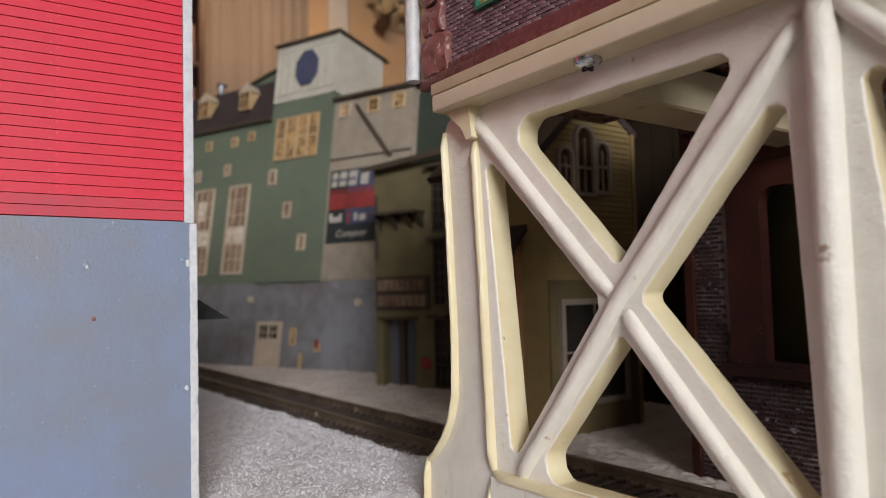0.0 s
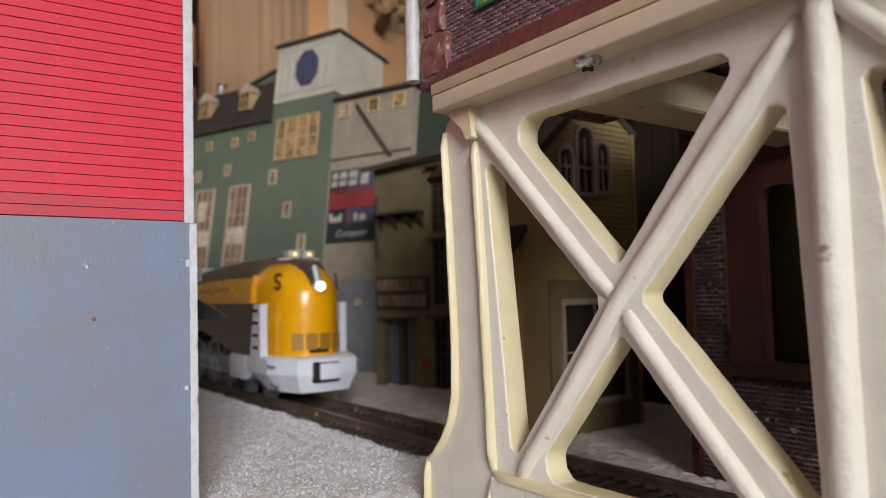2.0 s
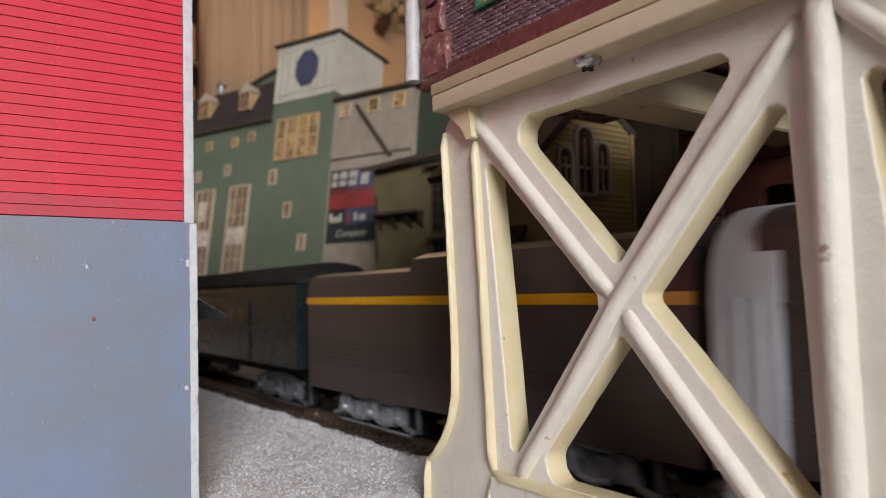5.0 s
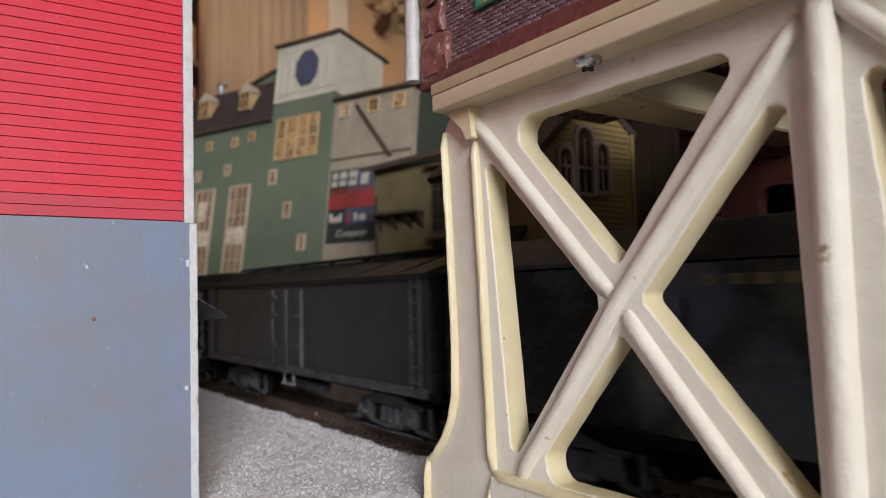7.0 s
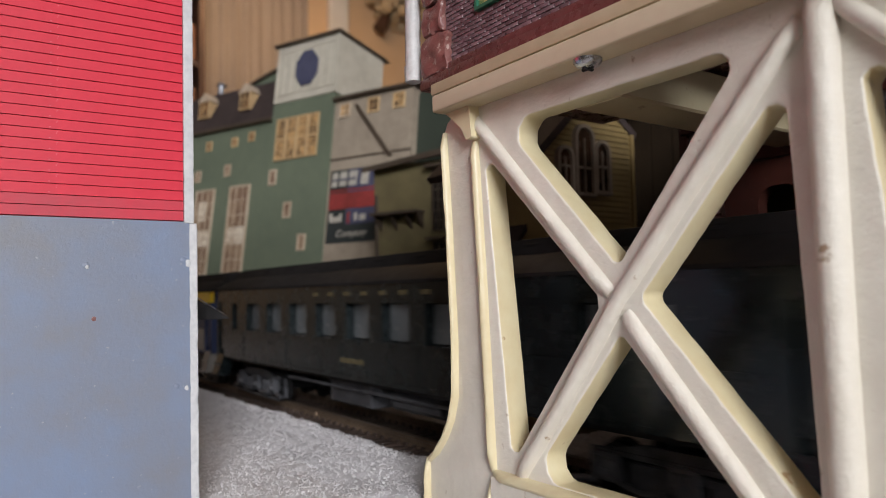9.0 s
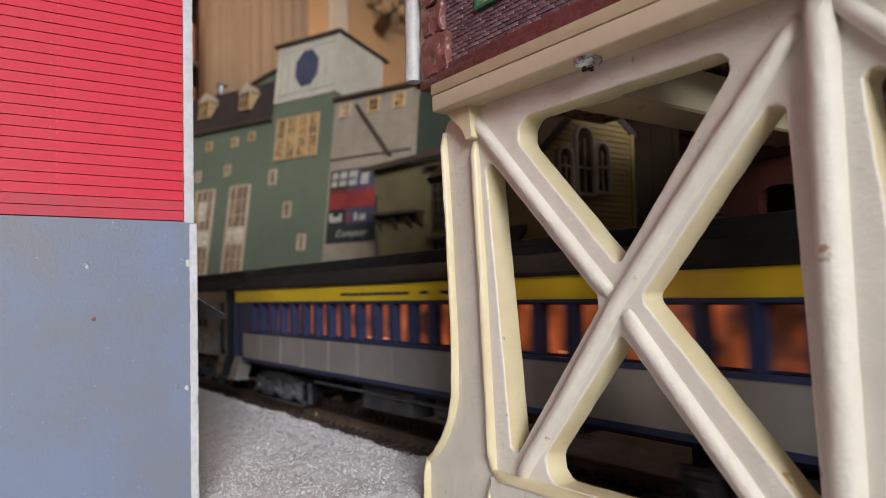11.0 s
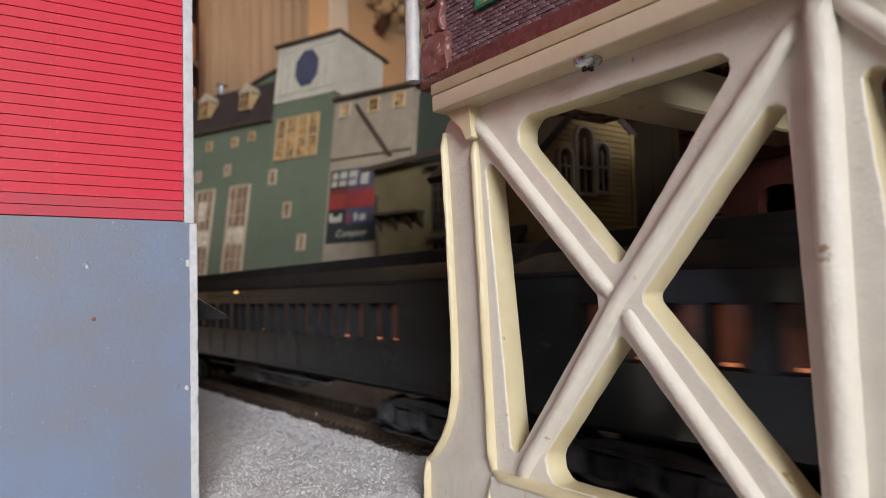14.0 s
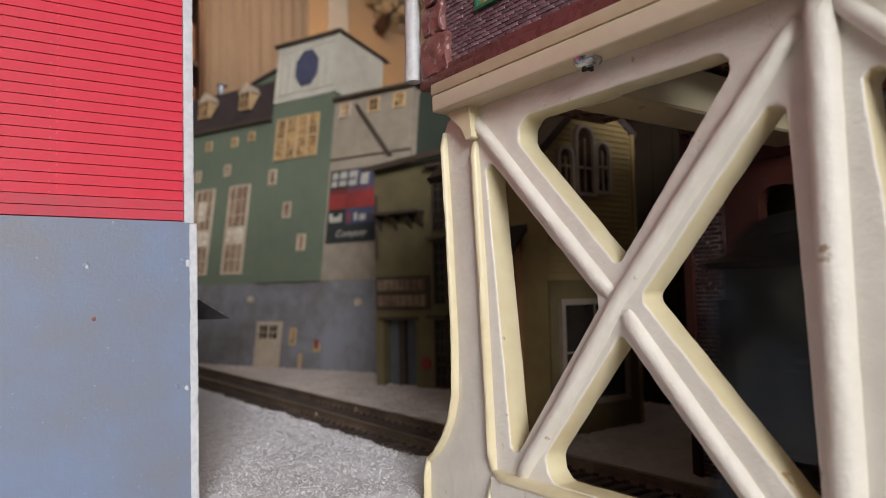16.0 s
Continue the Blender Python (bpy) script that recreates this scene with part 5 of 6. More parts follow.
def passenger_car(name, off, length, label, side_m, low_m, board_m, text_m, pane_m, windows, roof_m=None, text=(), low_text=(), vestibule=True, gleam=0.0):
    """Origin at the rear end, on the rail line; the car reaches forward along +x."""
    c = base(name, Matrix(), label, "passenger car", "cars of the passenger train")
    CARS.append((c, off))
    hw, zb, zs, zw0, zw1, ze, zt = 0.0182, 0.0240, 0.0335, 0.0345, 0.0452, 0.0500, 0.0592
    x0, x1 = 0.004, length - 0.004
    v = 0.0105 if vestibule else 0.0
    part("core", box(x0 + 0.001, x1 - 0.001, -hw + 0.0036, hw - 0.0036, zb, ze + 0.001), BLACKIRON, c)
    for s in (-1, 1):
        ya, yb = sorted((s * hw, s * (hw - 0.0028)))
        part("lower_side", box(x0 + v, x1 - v, ya, yb, zb, zs), low_m, c)
        part("belt_rail", box(x0 + v, x1 - v, *sorted((s * (hw + 0.0003), s * (hw - 0.001))), zs, zs + 0.0009), side_m, c)
        part("letterboard", box(x0 + 0.0016, x1 - 0.0016, ya, yb, zw1, ze), board_m, c, "letterboard band")
        part("drip_rail", box(x0 + v, x1 - v, *sorted((s * (hw + 0.0003), s * (hw - 0.001))), zw1 - 0.0004, zw1 + 0.0003), side_m, c)
        piers, x = [], x0 + v
        for wx, ww in windows:
            piers.append((x, wx - ww / 2, ya, yb, zs + 0.0009, zw1 - 0.0004))
            x = wx + ww / 2
        piers.append((x, x1 - v, ya, yb, zs + 0.0009, zw1 - 0.0004))
        for p in piers:
            part("window_pier", box(*p), side_m, c)
        for wx, ww in windows:
            key = ("pane", round(ww, 5), pane_m.name)
            if key not in MESHES:
                ob = part("pane", box(-ww / 2, ww / 2, 0.0, 0.0008, zs + 0.0009, zw1 - 0.0004), pane_m, c)
                MESHES[key] = ob.data
            else:
                ob = new("pane", MESHES[key])
                ob.parent = c
            ob.location = (wx, -(hw - 0.0025) if s < 0 else hw - 0.0033, 0)
            kb = ("sash", round(ww, 5), side_m.name)
            if kb not in MESHES:
                sash = part("sash", slab(rect(-ww / 2, ww / 2, zs + 0.0009, zw1 - 0.0004), [rect(-ww / 2 + 0.0004, ww / 2 - 0.0004, zs + 0.0013, zw1 - 0.0008)], -0.0001, 0.0004), side_m, c)
                MESHES[kb] = sash.data
            else:
                sash = new("sash", MESHES[kb])
                sash.parent = c
            sash.location = (wx, s * (hw - 0.0020), 0)
        if s < 0:
            # riveted panel seams below and mullions between the window pairs
            for k in range(1, len(windows), 2):
                xs = (windows[k - 1][0] + windows[k][0]) / 2
                part("panel_seam", box(xs - 0.00025, xs + 0.00025, -hw - 0.0002, -hw + 0.0002, zb, zs), low_m, c)
            rnd = random.Random(int(length * 1e5))
            if pane_m is LIT_DIM or pane_m is LIT_WARM:
                for wx, ww in windows:
                    if rnd.random() < (0.6 if pane_m is LIT_DIM else 0.25):
                        lx = wx + rnd.uniform(-0.2, 0.2) * ww
                        part("table_lamp", box(lx - 0.0010, lx + 0.0010, -hw + 0.0017, -hw + 0.0024, zs + 0.0014, zs + 0.0020, bevel=0.0002), TABLELAMP, c, "tiny glowing table lamp")
            for a, b, h in text:
                part("lettering_bar", box(a, b, -hw - 0.00015, -hw + 0.0002, 0.0470, 0.0470 + h), text_m, c)
            for a, b, h in low_text:
                part("lettering_bar", box(a, b, -hw - 0.00015, -hw + 0.0002, 0.0275, 0.0275 + h), text_m, c)
    part("roof", roof_mesh(x0 - 0.0015, x1 + 0.0015, hw, ze, zt), roof_m or ROOFBLACK, c, "dark clerestory roof", True)
    for k in range(int(length / 0.022)):
        xx = 0.018 + k * 0.022
        if xx < x1 - 0.012:
            part("roof_vent", box(xx - 0.0024, xx + 0.0024, -hw * 0.56, -hw * 0.50, 0.0556, 0.0578, bevel=0.0004), roof_m or ROOFBLACK, c)
    if vestibule:
        for a, b in ((x0, x0 + v), (x1 - v, x1)):
            part("vestibule", boxes([(a, b, -hw + 0.0018, hw - 0.0018, zb - 0.001, ze)]), side_m, c)
            for s in (-1, 1):
                part("vestibule_door", box(a + 0.0022, b - 0.0018, *sorted((s * (hw - 0.0020), s * (hw - 0.0008))), zb + 0.002, zw1), side_m, c)
                for xa, xb in ((a, a + 0.0015), (b - 0.0015, b)):
                    part("corner_post", box(xa, xb, *sorted((s * (hw - 0.002), s * hw)), zb - 0.001, zw1), side_m, c)
                lean = -0.0012 if a == x0 else 0.0012
                st = part("steps", loft([[(a + 0.0012, s * (hw - 0.005), 0.0238), (b - 0.0016, s * (hw - 0.005), 0.0238), (b - 0.0016, s * hw, 0.0238), (a + 0.0012, s * hw, 0.0238)],
                                         [(a + 0.0010 + lean, s * (hw - 0.003), 0.0150), (b - 0.0024 + lean, s * (hw - 0.003), 0.0150), (b - 0.0024 + lean, s * (hw + 0.0022), 0.0150), (a + 0.0010 + lean, s * (hw + 0.0022), 0.0150)]]), low_m, c, "boxed boarding steps")
                for z, o in ((0.0150, 0.0030), (0.0192, 0.0016)):
                    part("tread", box(a + 0.0010, b - 0.0012, *sorted((s * (hw - 0.003), s * (hw + o))), z, z + 0.0008), low_m, st)
    for a, b in ((-0.0005, x0 + 0.0005), (x1 - 0.0005, length + 0.0005)):
        d = [(-0.0085, zb - 0.002), (0.0085, zb - 0.002), (0.0085, 0.050), (0.006, 0.0525), (-0.006, 0.0525), (-0.0085, 0.050)]
        part("diaphragm", loft([[(x, y, z) for y, z in d] for x in (a, b)]), side_m if side_m is not CARBLUE else CARBLUE, c, "end diaphragm")
    part("underframe", box(x0 + 0.006, x1 - 0.006, -hw + 0.003, hw - 0.003, 0.0212, zb), BLACKIRON, c)
    part("side_sill", boxes([(x0 + v, x1 - v, -hw - 0.0002, -hw + 0.0014, zb - 0.0012, zb), (x0 + v, x1 - v, hw - 0.0014, hw + 0.0002, zb - 0.0012, zb)]), side_m, c)
    if gleam:
        # glowing chip added for inside light that leaks out at the letterboard
        part("dome_lamp", box(gleam - 0.0012, gleam + 0.0012, -hw - 0.0004, -hw + 0.0002, 0.0490, 0.0497), MARKER_AND_LEAK, c, "small gleam of dome light leaking at the letterboard")
    mid = length / 2
    part("battery_box", box(mid - 0.030, mid - 0.004, -0.0145, -0.004, 0.0145, 0.0212, bevel=0.0004), TRUCKGREY, c)
    part("air_tank", tube((mid + 0.004, -0.010, 0.0178), (mid + 0.028, -0.010, 0.0178), 0.0030, n=12), TRUCKGREY, c)
    part("battery_box", box(mid - 0.022, mid + 0.014, 0.004, 0.0145, 0.0145, 0.0212, bevel=0.0004), TRUCKGREY, c)
    part("truss_rod", tube((mid - 0.06, -0.0155, 0.0195), (mid + 0.06, -0.0155, 0.0195), 0.0005, n=6), TRUCKGREY, c)
    for xa in (-0.003, length - 0.010):
        part("coupler", box(xa, xa + 0.013, -0.0014, 0.0014, 0.0150, 0.0185), TRUCKGREY, c)
    truck(c, 0.036)
    truck(c, length - 0.036)
    return c


def express_car(name, off, length, label, ridged):
    """A windowless head-end car."""
    c = base(name, Matrix(), label, "baggage car", "cars of the passenger train")
    CARS.append((c, off))
    hw, zb, ze, zt = 0.0176, 0.0225, 0.0515, 0.0585 if ridged else 0.0592
    x0, x1 = 0.004, length - 0.004
    m = BOXBLACK if ridged else PULLGREEN
    part("body", box(x0, x1, -hw, hw, zb, ze, bevel=0.0004), m, c, "dark painted body")
    if ridged:
        prof = [(-hw - 0.0012, ze - 0.0006), (-hw - 0.0012, ze + 0.0008), (0, zt), (hw + 0.0012, ze + 0.0008), (hw + 0.0012, ze - 0.0006)]
        part("roof", loft([[(x, y, z) for y, z in prof] for x in (x0 - 0.001, x1 + 0.001)]), ROOFBLACK, c, "dark peaked roof")
        part("running_board", box(x0 - 0.002, x1 + 0.002, -0.003, 0.003, zt + 0.0005, zt + 0.0013), ROOFBLACK, c)
        for k in range(7):
            x = x0 + (x1 - x0) * (k + 0.5) / 7
            part("roof_seam", loft([[(x - 0.0005 + dx, y, z + 0.0004) for y, z in prof[1:4]] + [(x - 0.0005 + dx, 0, zt - 0.001)] for dx in (0, 0.001)]), ROOFBLACK, c)
        for s in (-1, 1):
            ya, yb = sorted((s * (hw + 0.0008), s * hw))
            mid = length / 2
            d = part("door", box(mid - 0.012, mid + 0.012, *sorted((s * (hw + 0.0005), s * (hw - 0.001))), zb + 0.001, ze - 0.001), m, c)
            for x in (mid - 0.012, mid, mid + 0.012):
                part("door_bar", box(x - 0.0005, x + 0.0005, *sorted((s * (hw + 0.0010), s * hw)), zb + 0.001, ze - 0.002), TRUCKGREY, d)
            for z in (0.030, 0.040, 0.046):
                part("hinge", boxes([(mid - 0.0120, mid - 0.0085, *sorted((s * (hw + 0.0012), s * hw)), z, z + 0.0014), (mid + 0.0085, mid + 0.0120, *sorted((s * (hw + 0.0012), s * hw)), z, z + 0.0014)]), TRUCKGREY, d)
            part("side_sill", box(x0, x1, ya, yb, zb - 0.0012, zb + 0.0012), TRUCKGREY, c)
            for xa in (x0 + 0.002, x1 - 0.0065):
                lad = part("ladder", boxes([(xa, xa + 0.0005, *sorted((s * (hw + 0.0013), s * (hw + 0.0004))), zb, ze), (xa + 0.004, xa + 0.0045, *sorted((s * (hw + 0.0013), s * (hw + 0.0004))), zb, ze)]), TRUCKGREY, c)
                for k in range(7):
                    z = zb + 0.002 + k * 0.004
                    part("rung", box(xa, xa + 0.0045, *sorted((s * (hw + 0.0014), s * (hw + 0.0009))), z, z + 0.0005), TRUCKGREY, lad)
        for xa, xb in ((x0 - 0.0008, x0 + 0.0002), (x1 - 0.0002, x1 + 0.0008)):
            for z in (0.026, 0.031, 0.036, 0.041, 0.046):
                part("end_rib", box(xa, xb, -hw + 0.001, hw - 0.001, z, z + 0.0012), m, c)
        part("brake_step", boxes([(length / 2 - 0.0042, length / 2 - 0.0036, -hw, -hw + 0.0006, 0.0175, zb), (length / 2 + 0.0036, length / 2 + 0.0042, -hw, -hw + 0.0006, 0.0175, zb), (length / 2 - 0.0042, length / 2 + 0.0042, -hw - 0.0006, -hw + 0.001, 0.0172, 0.0178)]), SILVER_D, c)
    else:
        part("roof", roof_mesh(x0 - 0.001, x1 + 0.001, hw, ze, zt, False), ROOFBLACK, c, "dark rounded roof", True)
        for s in (-1, 1):
            for xd in (length * 0.28, length * 0.70):
                d = part("door", box(xd - 0.013, xd + 0.013, *sorted((s * (hw + 0.0006), s * (hw - 0.001))), zb + 0.001, 0.0455), m, c)
                part("pane", boxes([(xd - 0.009, xd - 0.001, *sorted((s * (hw + 0.0008), s * hw)), 0.037, 0.043), (xd + 0.001, xd + 0.009, *sorted((s * (hw + 0.0008), s * hw)), 0.037, 0.043)]), DARKGLASS, d)
            part("belt_rail", box(x0, x1, *sorted((s * (hw + 0.0004), s * (hw - 0.001))), 0.0345, 0.0355), m, c)
            part("letterboard_line", box(x0, x1, *sorted((s * (hw + 0.0003), s * (hw - 0.001))), 0.0462, 0.0467), m, c)
        xx = length * 0.36
        for k in range(14):
            part("lettering_bar", box(xx, xx + 0.0030, -hw - 0.0002, -hw + 0.0002, 0.0475, 0.0492), GOLD, c)
            xx += 0.0044
        part("lettering_bar", box(length * 0.45, length * 0.45 + 0.012, -hw - 0.0002, -hw + 0.0002, 0.0275, 0.0285), GOLD, c)
    for a, b in ((0.0, x0 + 0.0005), (x1 - 0.0005, length)):
        part("diaphragm", box(a, b, -0.007, 0.007, zb, 0.048), TRUCKGREY if ridged else m, c)
    part("underframe", box(x0 + 0.006, x1 - 0.006, -0.010, 0.010, 0.0185, zb), BLACKIRON, c)
    part("air_tank", tube((length / 2 - 0.014, -0.009, 0.0165), (length / 2 + 0.010, -0.009, 0.0165), 0.0026, n=12), TRUCKGREY, c)
    for xa in (-0.003, length - 0.010):
        part("coupler", box(xa, xa + 0.013, -0.0014, 0.0014, 0.0150, 0.0185), TRUCKGREY, c)
    ax, pt = (2, 0.0240) if ridged else (3, 0.0165)
    truck(c, 0.032, ax, pt)
    truck(c, length - 0.032, ax, pt)
    return c


LOCO = {}


def half_ring(x, hw, z0, ztop, n=7, power=2.6):
    """Upright sides with a rounded top, as one open cross-section closed at its foot."""
    zs = z0 + (ztop - z0) * 0.62
    pts = [(-hw, z0), (-hw, z0 + (zs - z0) * 0.5), (-hw, zs)]
    for i in range(1, 2 * n):
        a = math.pi - math.pi * i / (2 * n)
        c, s = math.cos(a), math.sin(a)
        pts.append((math.copysign(abs(c) ** (2 / power), c) * hw, zs + (ztop - zs) * abs(s) ** (2 / power)))
    pts += [(hw, zs), (hw, z0 + (zs - z0) * 0.5), (hw, z0)]
    return [(x, y, z) for y, z in pts]


def locomotive():
    off = -0.5826
    c = base("locomotive", Matrix(), "streamlined yellow and brown steam locomotive with a silver pilot", "locomotive")
    CARS.append((c, off))
    hw = 0.0163
    # boiler casing: brown crown over yellow flanks
    xs = [0.052, 0.070, 0.095, 0.120, 0.145, 0.172]

    def flank(x):
        k = (x - 0.052) / 0.120
        return 0.0515 + 0.0042 * min(1.0, max(0.0, k * 1.5))

    part("boiler_crown", loft([half_ring(x, hw * 0.965, 0.0440, 0.0607 + 0.0026 * max(0.0, min(1.0, (x - 0.090) / 0.06))) for x in xs + [0.179]]), LOCOBROWN, c, "brown boiler crown", True)
    for s in (-1, 1):
        rings = []
        for x in xs + [0.180]:
            zt = flank(x)
            lean = hw * 0.93 if zt > 0.0530 else hw * 0.985
            rings.append([(x, s * (hw + 0.0004), 0.0447), (x, s * (hw + 0.0004), 0.0505), (x, s * (lean + 0.0004), zt), (x, s * (lean - 0.002), zt), (x, s * (hw - 0.002), 0.0447)])
        part("flank_panel", loft(rings), YELLOW, c, "yellow flank panel", True)
        ys = s * (hw + 0.0009)
        hr = part("handrail", tube((0.088, ys, 0.0500), (0.160, ys, 0.0515), 0.00035, n=6), YELLOW, c)
        for x in (0.088, 0.100, 0.114, 0.135, 0.160):
            part("stanchion", tube((x, s * hw * 0.95, 0.0499), (x, s * (hw + 0.0015), 0.0505), 0.0006, n=6), YELLOW, hr)
        part("hand_rod", tube((0.095, s * (hw * 0.90), 0.0552), (0.170, s * (hw * 0.90), 0.0568), 0.0003, n=6), OLIVE_D, c)
        # brown skirt, cut away over the wheels
        sk = mm((8, 44.8), (8, 20.0), (26, 20.0), (31, 23.5), (74, 23.5), (80, 31.2), (84, 32.6), (118, 32.2), (146, 27.0), (157, 24.6), (183, 24.5), (188, 44.8))
        part("skirt", slab(sk, [], *sorted((s * (hw + 0.0002), s * (hw - 0.0012))), 0.0002), LOCOBROWN, c, "brown side skirt")
        for z in (0.0262, 0.0276, 0.0290, 0.0304, 0.0318, 0.0332, 0.0346):
            x0 = 0.010 if z > 0.0318 else 0.156
            part("skirt_line", box(x0, 0.183, *sorted((s * (hw + 0.0005), s * hw)), z, z + 0.0005), LOCOBROWN, c)
            if z <= 0.0318:
                part("skirt_line", box(0.010, 0.074, *sorted((s * (hw + 0.0005), s * hw)), z, z + 0.0005), LOCOBROWN, c)
        part("skirt_edge", box(0.010, 0.186, *sorted((s * (hw + 0.0009), s * hw)), 0.0438, 0.0448), LOCOBROWN, c)
        # silver wing with steps, pilot to running board
        w = mm((186, 44.6), (181.5, 23.5), (192.5, 23.5), (192.5, 44.6))
        st = part("step_wing", slab(w, [], *sorted((s * (hw + 0.0016), s * (hw - 0.0012)))), SILVER, c, "silver wing with dark steps")
        for k in range(4):
            z = 0.0415 - k * 0.0046
            part("step", box(0.1858, 0.1902, *sorted((s * (hw + 0.0020), s * hw)), z, z + 0.0011), BLACKIRON, st)
    # rounded yellow nose
    rings = []
    for i in range(13):
        u = i / 12 * 0.985
        x = 0.171 + 0.0345 * u
        w = (hw - 0.0005 - 0.0016 * min(1.0, u * 2.0)) * (1 - u ** 3.4) ** (1 / 2.4)
        rings.append(half_ring(x, max(w, 0.002), 0.0250, 0.0609 - 0.012 * u ** 4))
    part("nose", loft(rings), YELLOW, c, "rounded glossy yellow nose", True)
    # vent slats low on the nose
    for k in range(4):
        a = -0.55 + k * 0.36
        ga = part("nose_grille", box(-0.0006, 0.0006, -0.0021, 0.0021, 0.0275, 0.0335), mat("ochre_grille", (0.40, 0.19, 0.015), None, 500, 0.5), c) if k == 0 else new("nose_grille", LOCO["grille"])
        LOCO["grille"] = ga.data
        ga.parent = c
        y = hw * math.sin(a) * 0.9
        u = (max(0.0, 1 - (abs(y) / hw) ** 2.4)) ** (1 / 3.0)
        ga.matrix_basis = pose(0.171 + 0.0345 * u * 0.985, y, 0, 0, 0, math.degrees(a) * 0.9)
    part("coupler_slot", box(0.2030, 0.2052, -0.0038, 0.0038, 0.0262, 0.0280), BLACKIRON, c)
    # emblem: a dark curled bar on each side of the nose
    for s in (-1, 1):
        bmk = bmesh.new()
        pts = [(0.0016, 0.0030), (0.0, 0.0036), (-0.0015, 0.0026), (-0.0013, 0.0008), (0.0008, -0.0004), (0.0016, -0.0020), (0.0002, -0.0034), (-0.0015, -0.0022)]
        for p, q in zip(pts, pts[1:]):
            tube((p[0], 0, p[1]), (q[0], 0, q[1]), 0.00045, n=6, bm=bmk)
        e = part("emblem", bmk, BLACKIRON, c, "dark curled emblem")
        e.matrix_basis = pose(0.1955, s * (hw - 0.0042), 0.0528, 8 * s, 0, -32 * s) @ Matrix.Scale(0.85, 4)
    # lamps
    h = part("headlight", tube((0.199, 0, 0.0508), (0.2068, 0, 0.0508), 0.0018, 0.0020, 16), SILVER, c, "bright headlight", True)
    part("lens", tube((0.2066, 0, 0.0508), (0.2078, 0, 0.0508), 0.0016, 0.0013, 16), HEADLIGHT, h)
    # crest that runs from the crown down over the nose to the headlight
    crest = []
    for x, z, w in ((0.1780, 0.0630, 0.0046), (0.1870, 0.0628, 0.0042), (0.1930, 0.0616, 0.0036), (0.1985, 0.0596, 0.0030), (0.2025, 0.0560, 0.0025), (0.2042, 0.0528, 0.0022)):
        crest.append([(x, -w, z - 0.0030), (x, -w * 0.8, z - 0.0006), (x, 0, z), (x, w * 0.8, z - 0.0006), (x, w, z - 0.0030), (x - 0.004, 0, z - 0.0050)])
    part("nose_crest", loft(crest), LOCOBROWN, c, "brown crest over the nose", True)
    part("lamp_bracket", tube((0.2046, 0, 0.0524), (0.2015, 0, 0.0585), 0.0009, n=8), SILVER, c)
    for y in (-0.0030, 0.0030):
        m = part("marker_lamp", box(0.1850, 0.1905, y - 0.0024, y + 0.0024, 0.0618, 0.0652, bevel=0.0006, seg=2), LAMPGLASS, c, "silver number lamp")
        part("bulb", tube((0.1904, y, 0.0636), (0.1912, y, 0.0636), 0.0006, n=8), MARKER_AND_LEAK, m)
    part("lamp_bar", box(0.185, 0.189, -0.0085, 0.0085, 0.0612, 0.0622, bevel=0.0003), LAMPGLASS, c)
    # pilot
    prof_t = [(0.1830, -0.0180), (0.1985, -0.0178), (0.2120, -0.0118), (0.2128, 0.0), (0.2120, 0.0118), (0.1985, 0.0178), (0.1830, 0.0180)]
    prof_b = [(0.1900, -0.0140), (0.2000, -0.0130), (0.2098, -0.0095), (0.2104, 0.0), (0.2098, 0.0095), (0.2000, 0.0130), (0.1900, 0.0140)]
    part("pilot", loft([[(x, y, 0.0125) for x, y in prof_b], [(x, y, 0.0190) for x, y in prof_t], [(x, y, 0.0243) for x, y in prof_t], [(x - 0.002, y * 0.95, 0.0252) for x, y in prof_t]]), SILVER, c, "silver sloping pilot")
    d = part("coupler_door", box(0.2108, 0.2130, -0.0060, 0.0046, 0.0160, 0.0236, bevel=0.0006), BLACKIRON, c, "dark-edged coupler door")
    part("plate", box(0.2120, 0.2136, -0.0034, 0.0042, 0.0170, 0.0228, bevel=0.0004), SILVER, d)
    for s in (-1, 1):
        part("grab_iron", boxes([(0.1990, 0.2040, *sorted((s * 0.0165, s * 0.0180)), 0.0218, 0.0224), (0.1990, 0.2035, *sorted((s * 0.0150, s * 0.0168)), 0.0150, 0.0155)]), SILVER_D, c)
        # cylinder and front steps
        part("cylinder", box(0.1540, 0.1740, *sorted((s * 0.0168, s * 0.006)), 0.0145, 0.0246, bevel=0.0015, seg=2), SILVER, c, "silver cylinder casing", True)
        part("cylinder_front", loft([[(0.174, s * 0.0165, 0.0150), (0.174, s * 0.0165, 0.0246), (0.174, s * 0.008, 0.0246), (0.174, s * 0.008, 0.0150)], [(0.184, s * 0.0150, 0.0190), (0.184, s * 0.0165, 0.0246), (0.184, s * 0.008, 0.0246), (0.184, s * 0.008, 0.0190)]]), SILVER, c)
        part("crosshead_guide", boxes([(0.1400, 0.1540, *sorted((s * 0.0150, s * 0.0130)), 0.0212, 0.0222), (0.1400, 0.1540, *sorted((s * 0.0150, s * 0.0130)), 0.0160, 0.0168)]), SILVER_D, c)
        # trailing truck casting
        its = [boxes([(0.036, 0.078, *sorted((s * 0.0155, s * 0.0135)), 0.0150, 0.0185)], 0.0006)]
        for x in (0.045, 0.068):
            its.append(boxes([(x - 0.0032, x + 0.0032, *sorted((s * 0.0164, s * 0.0135)), 0.0115, 0.0178)], 0.0008))
            its.append(tube((x, s * 0.0168, 0.0148), (x, s * 0.0150, 0.0148), 0.0022, n=10))
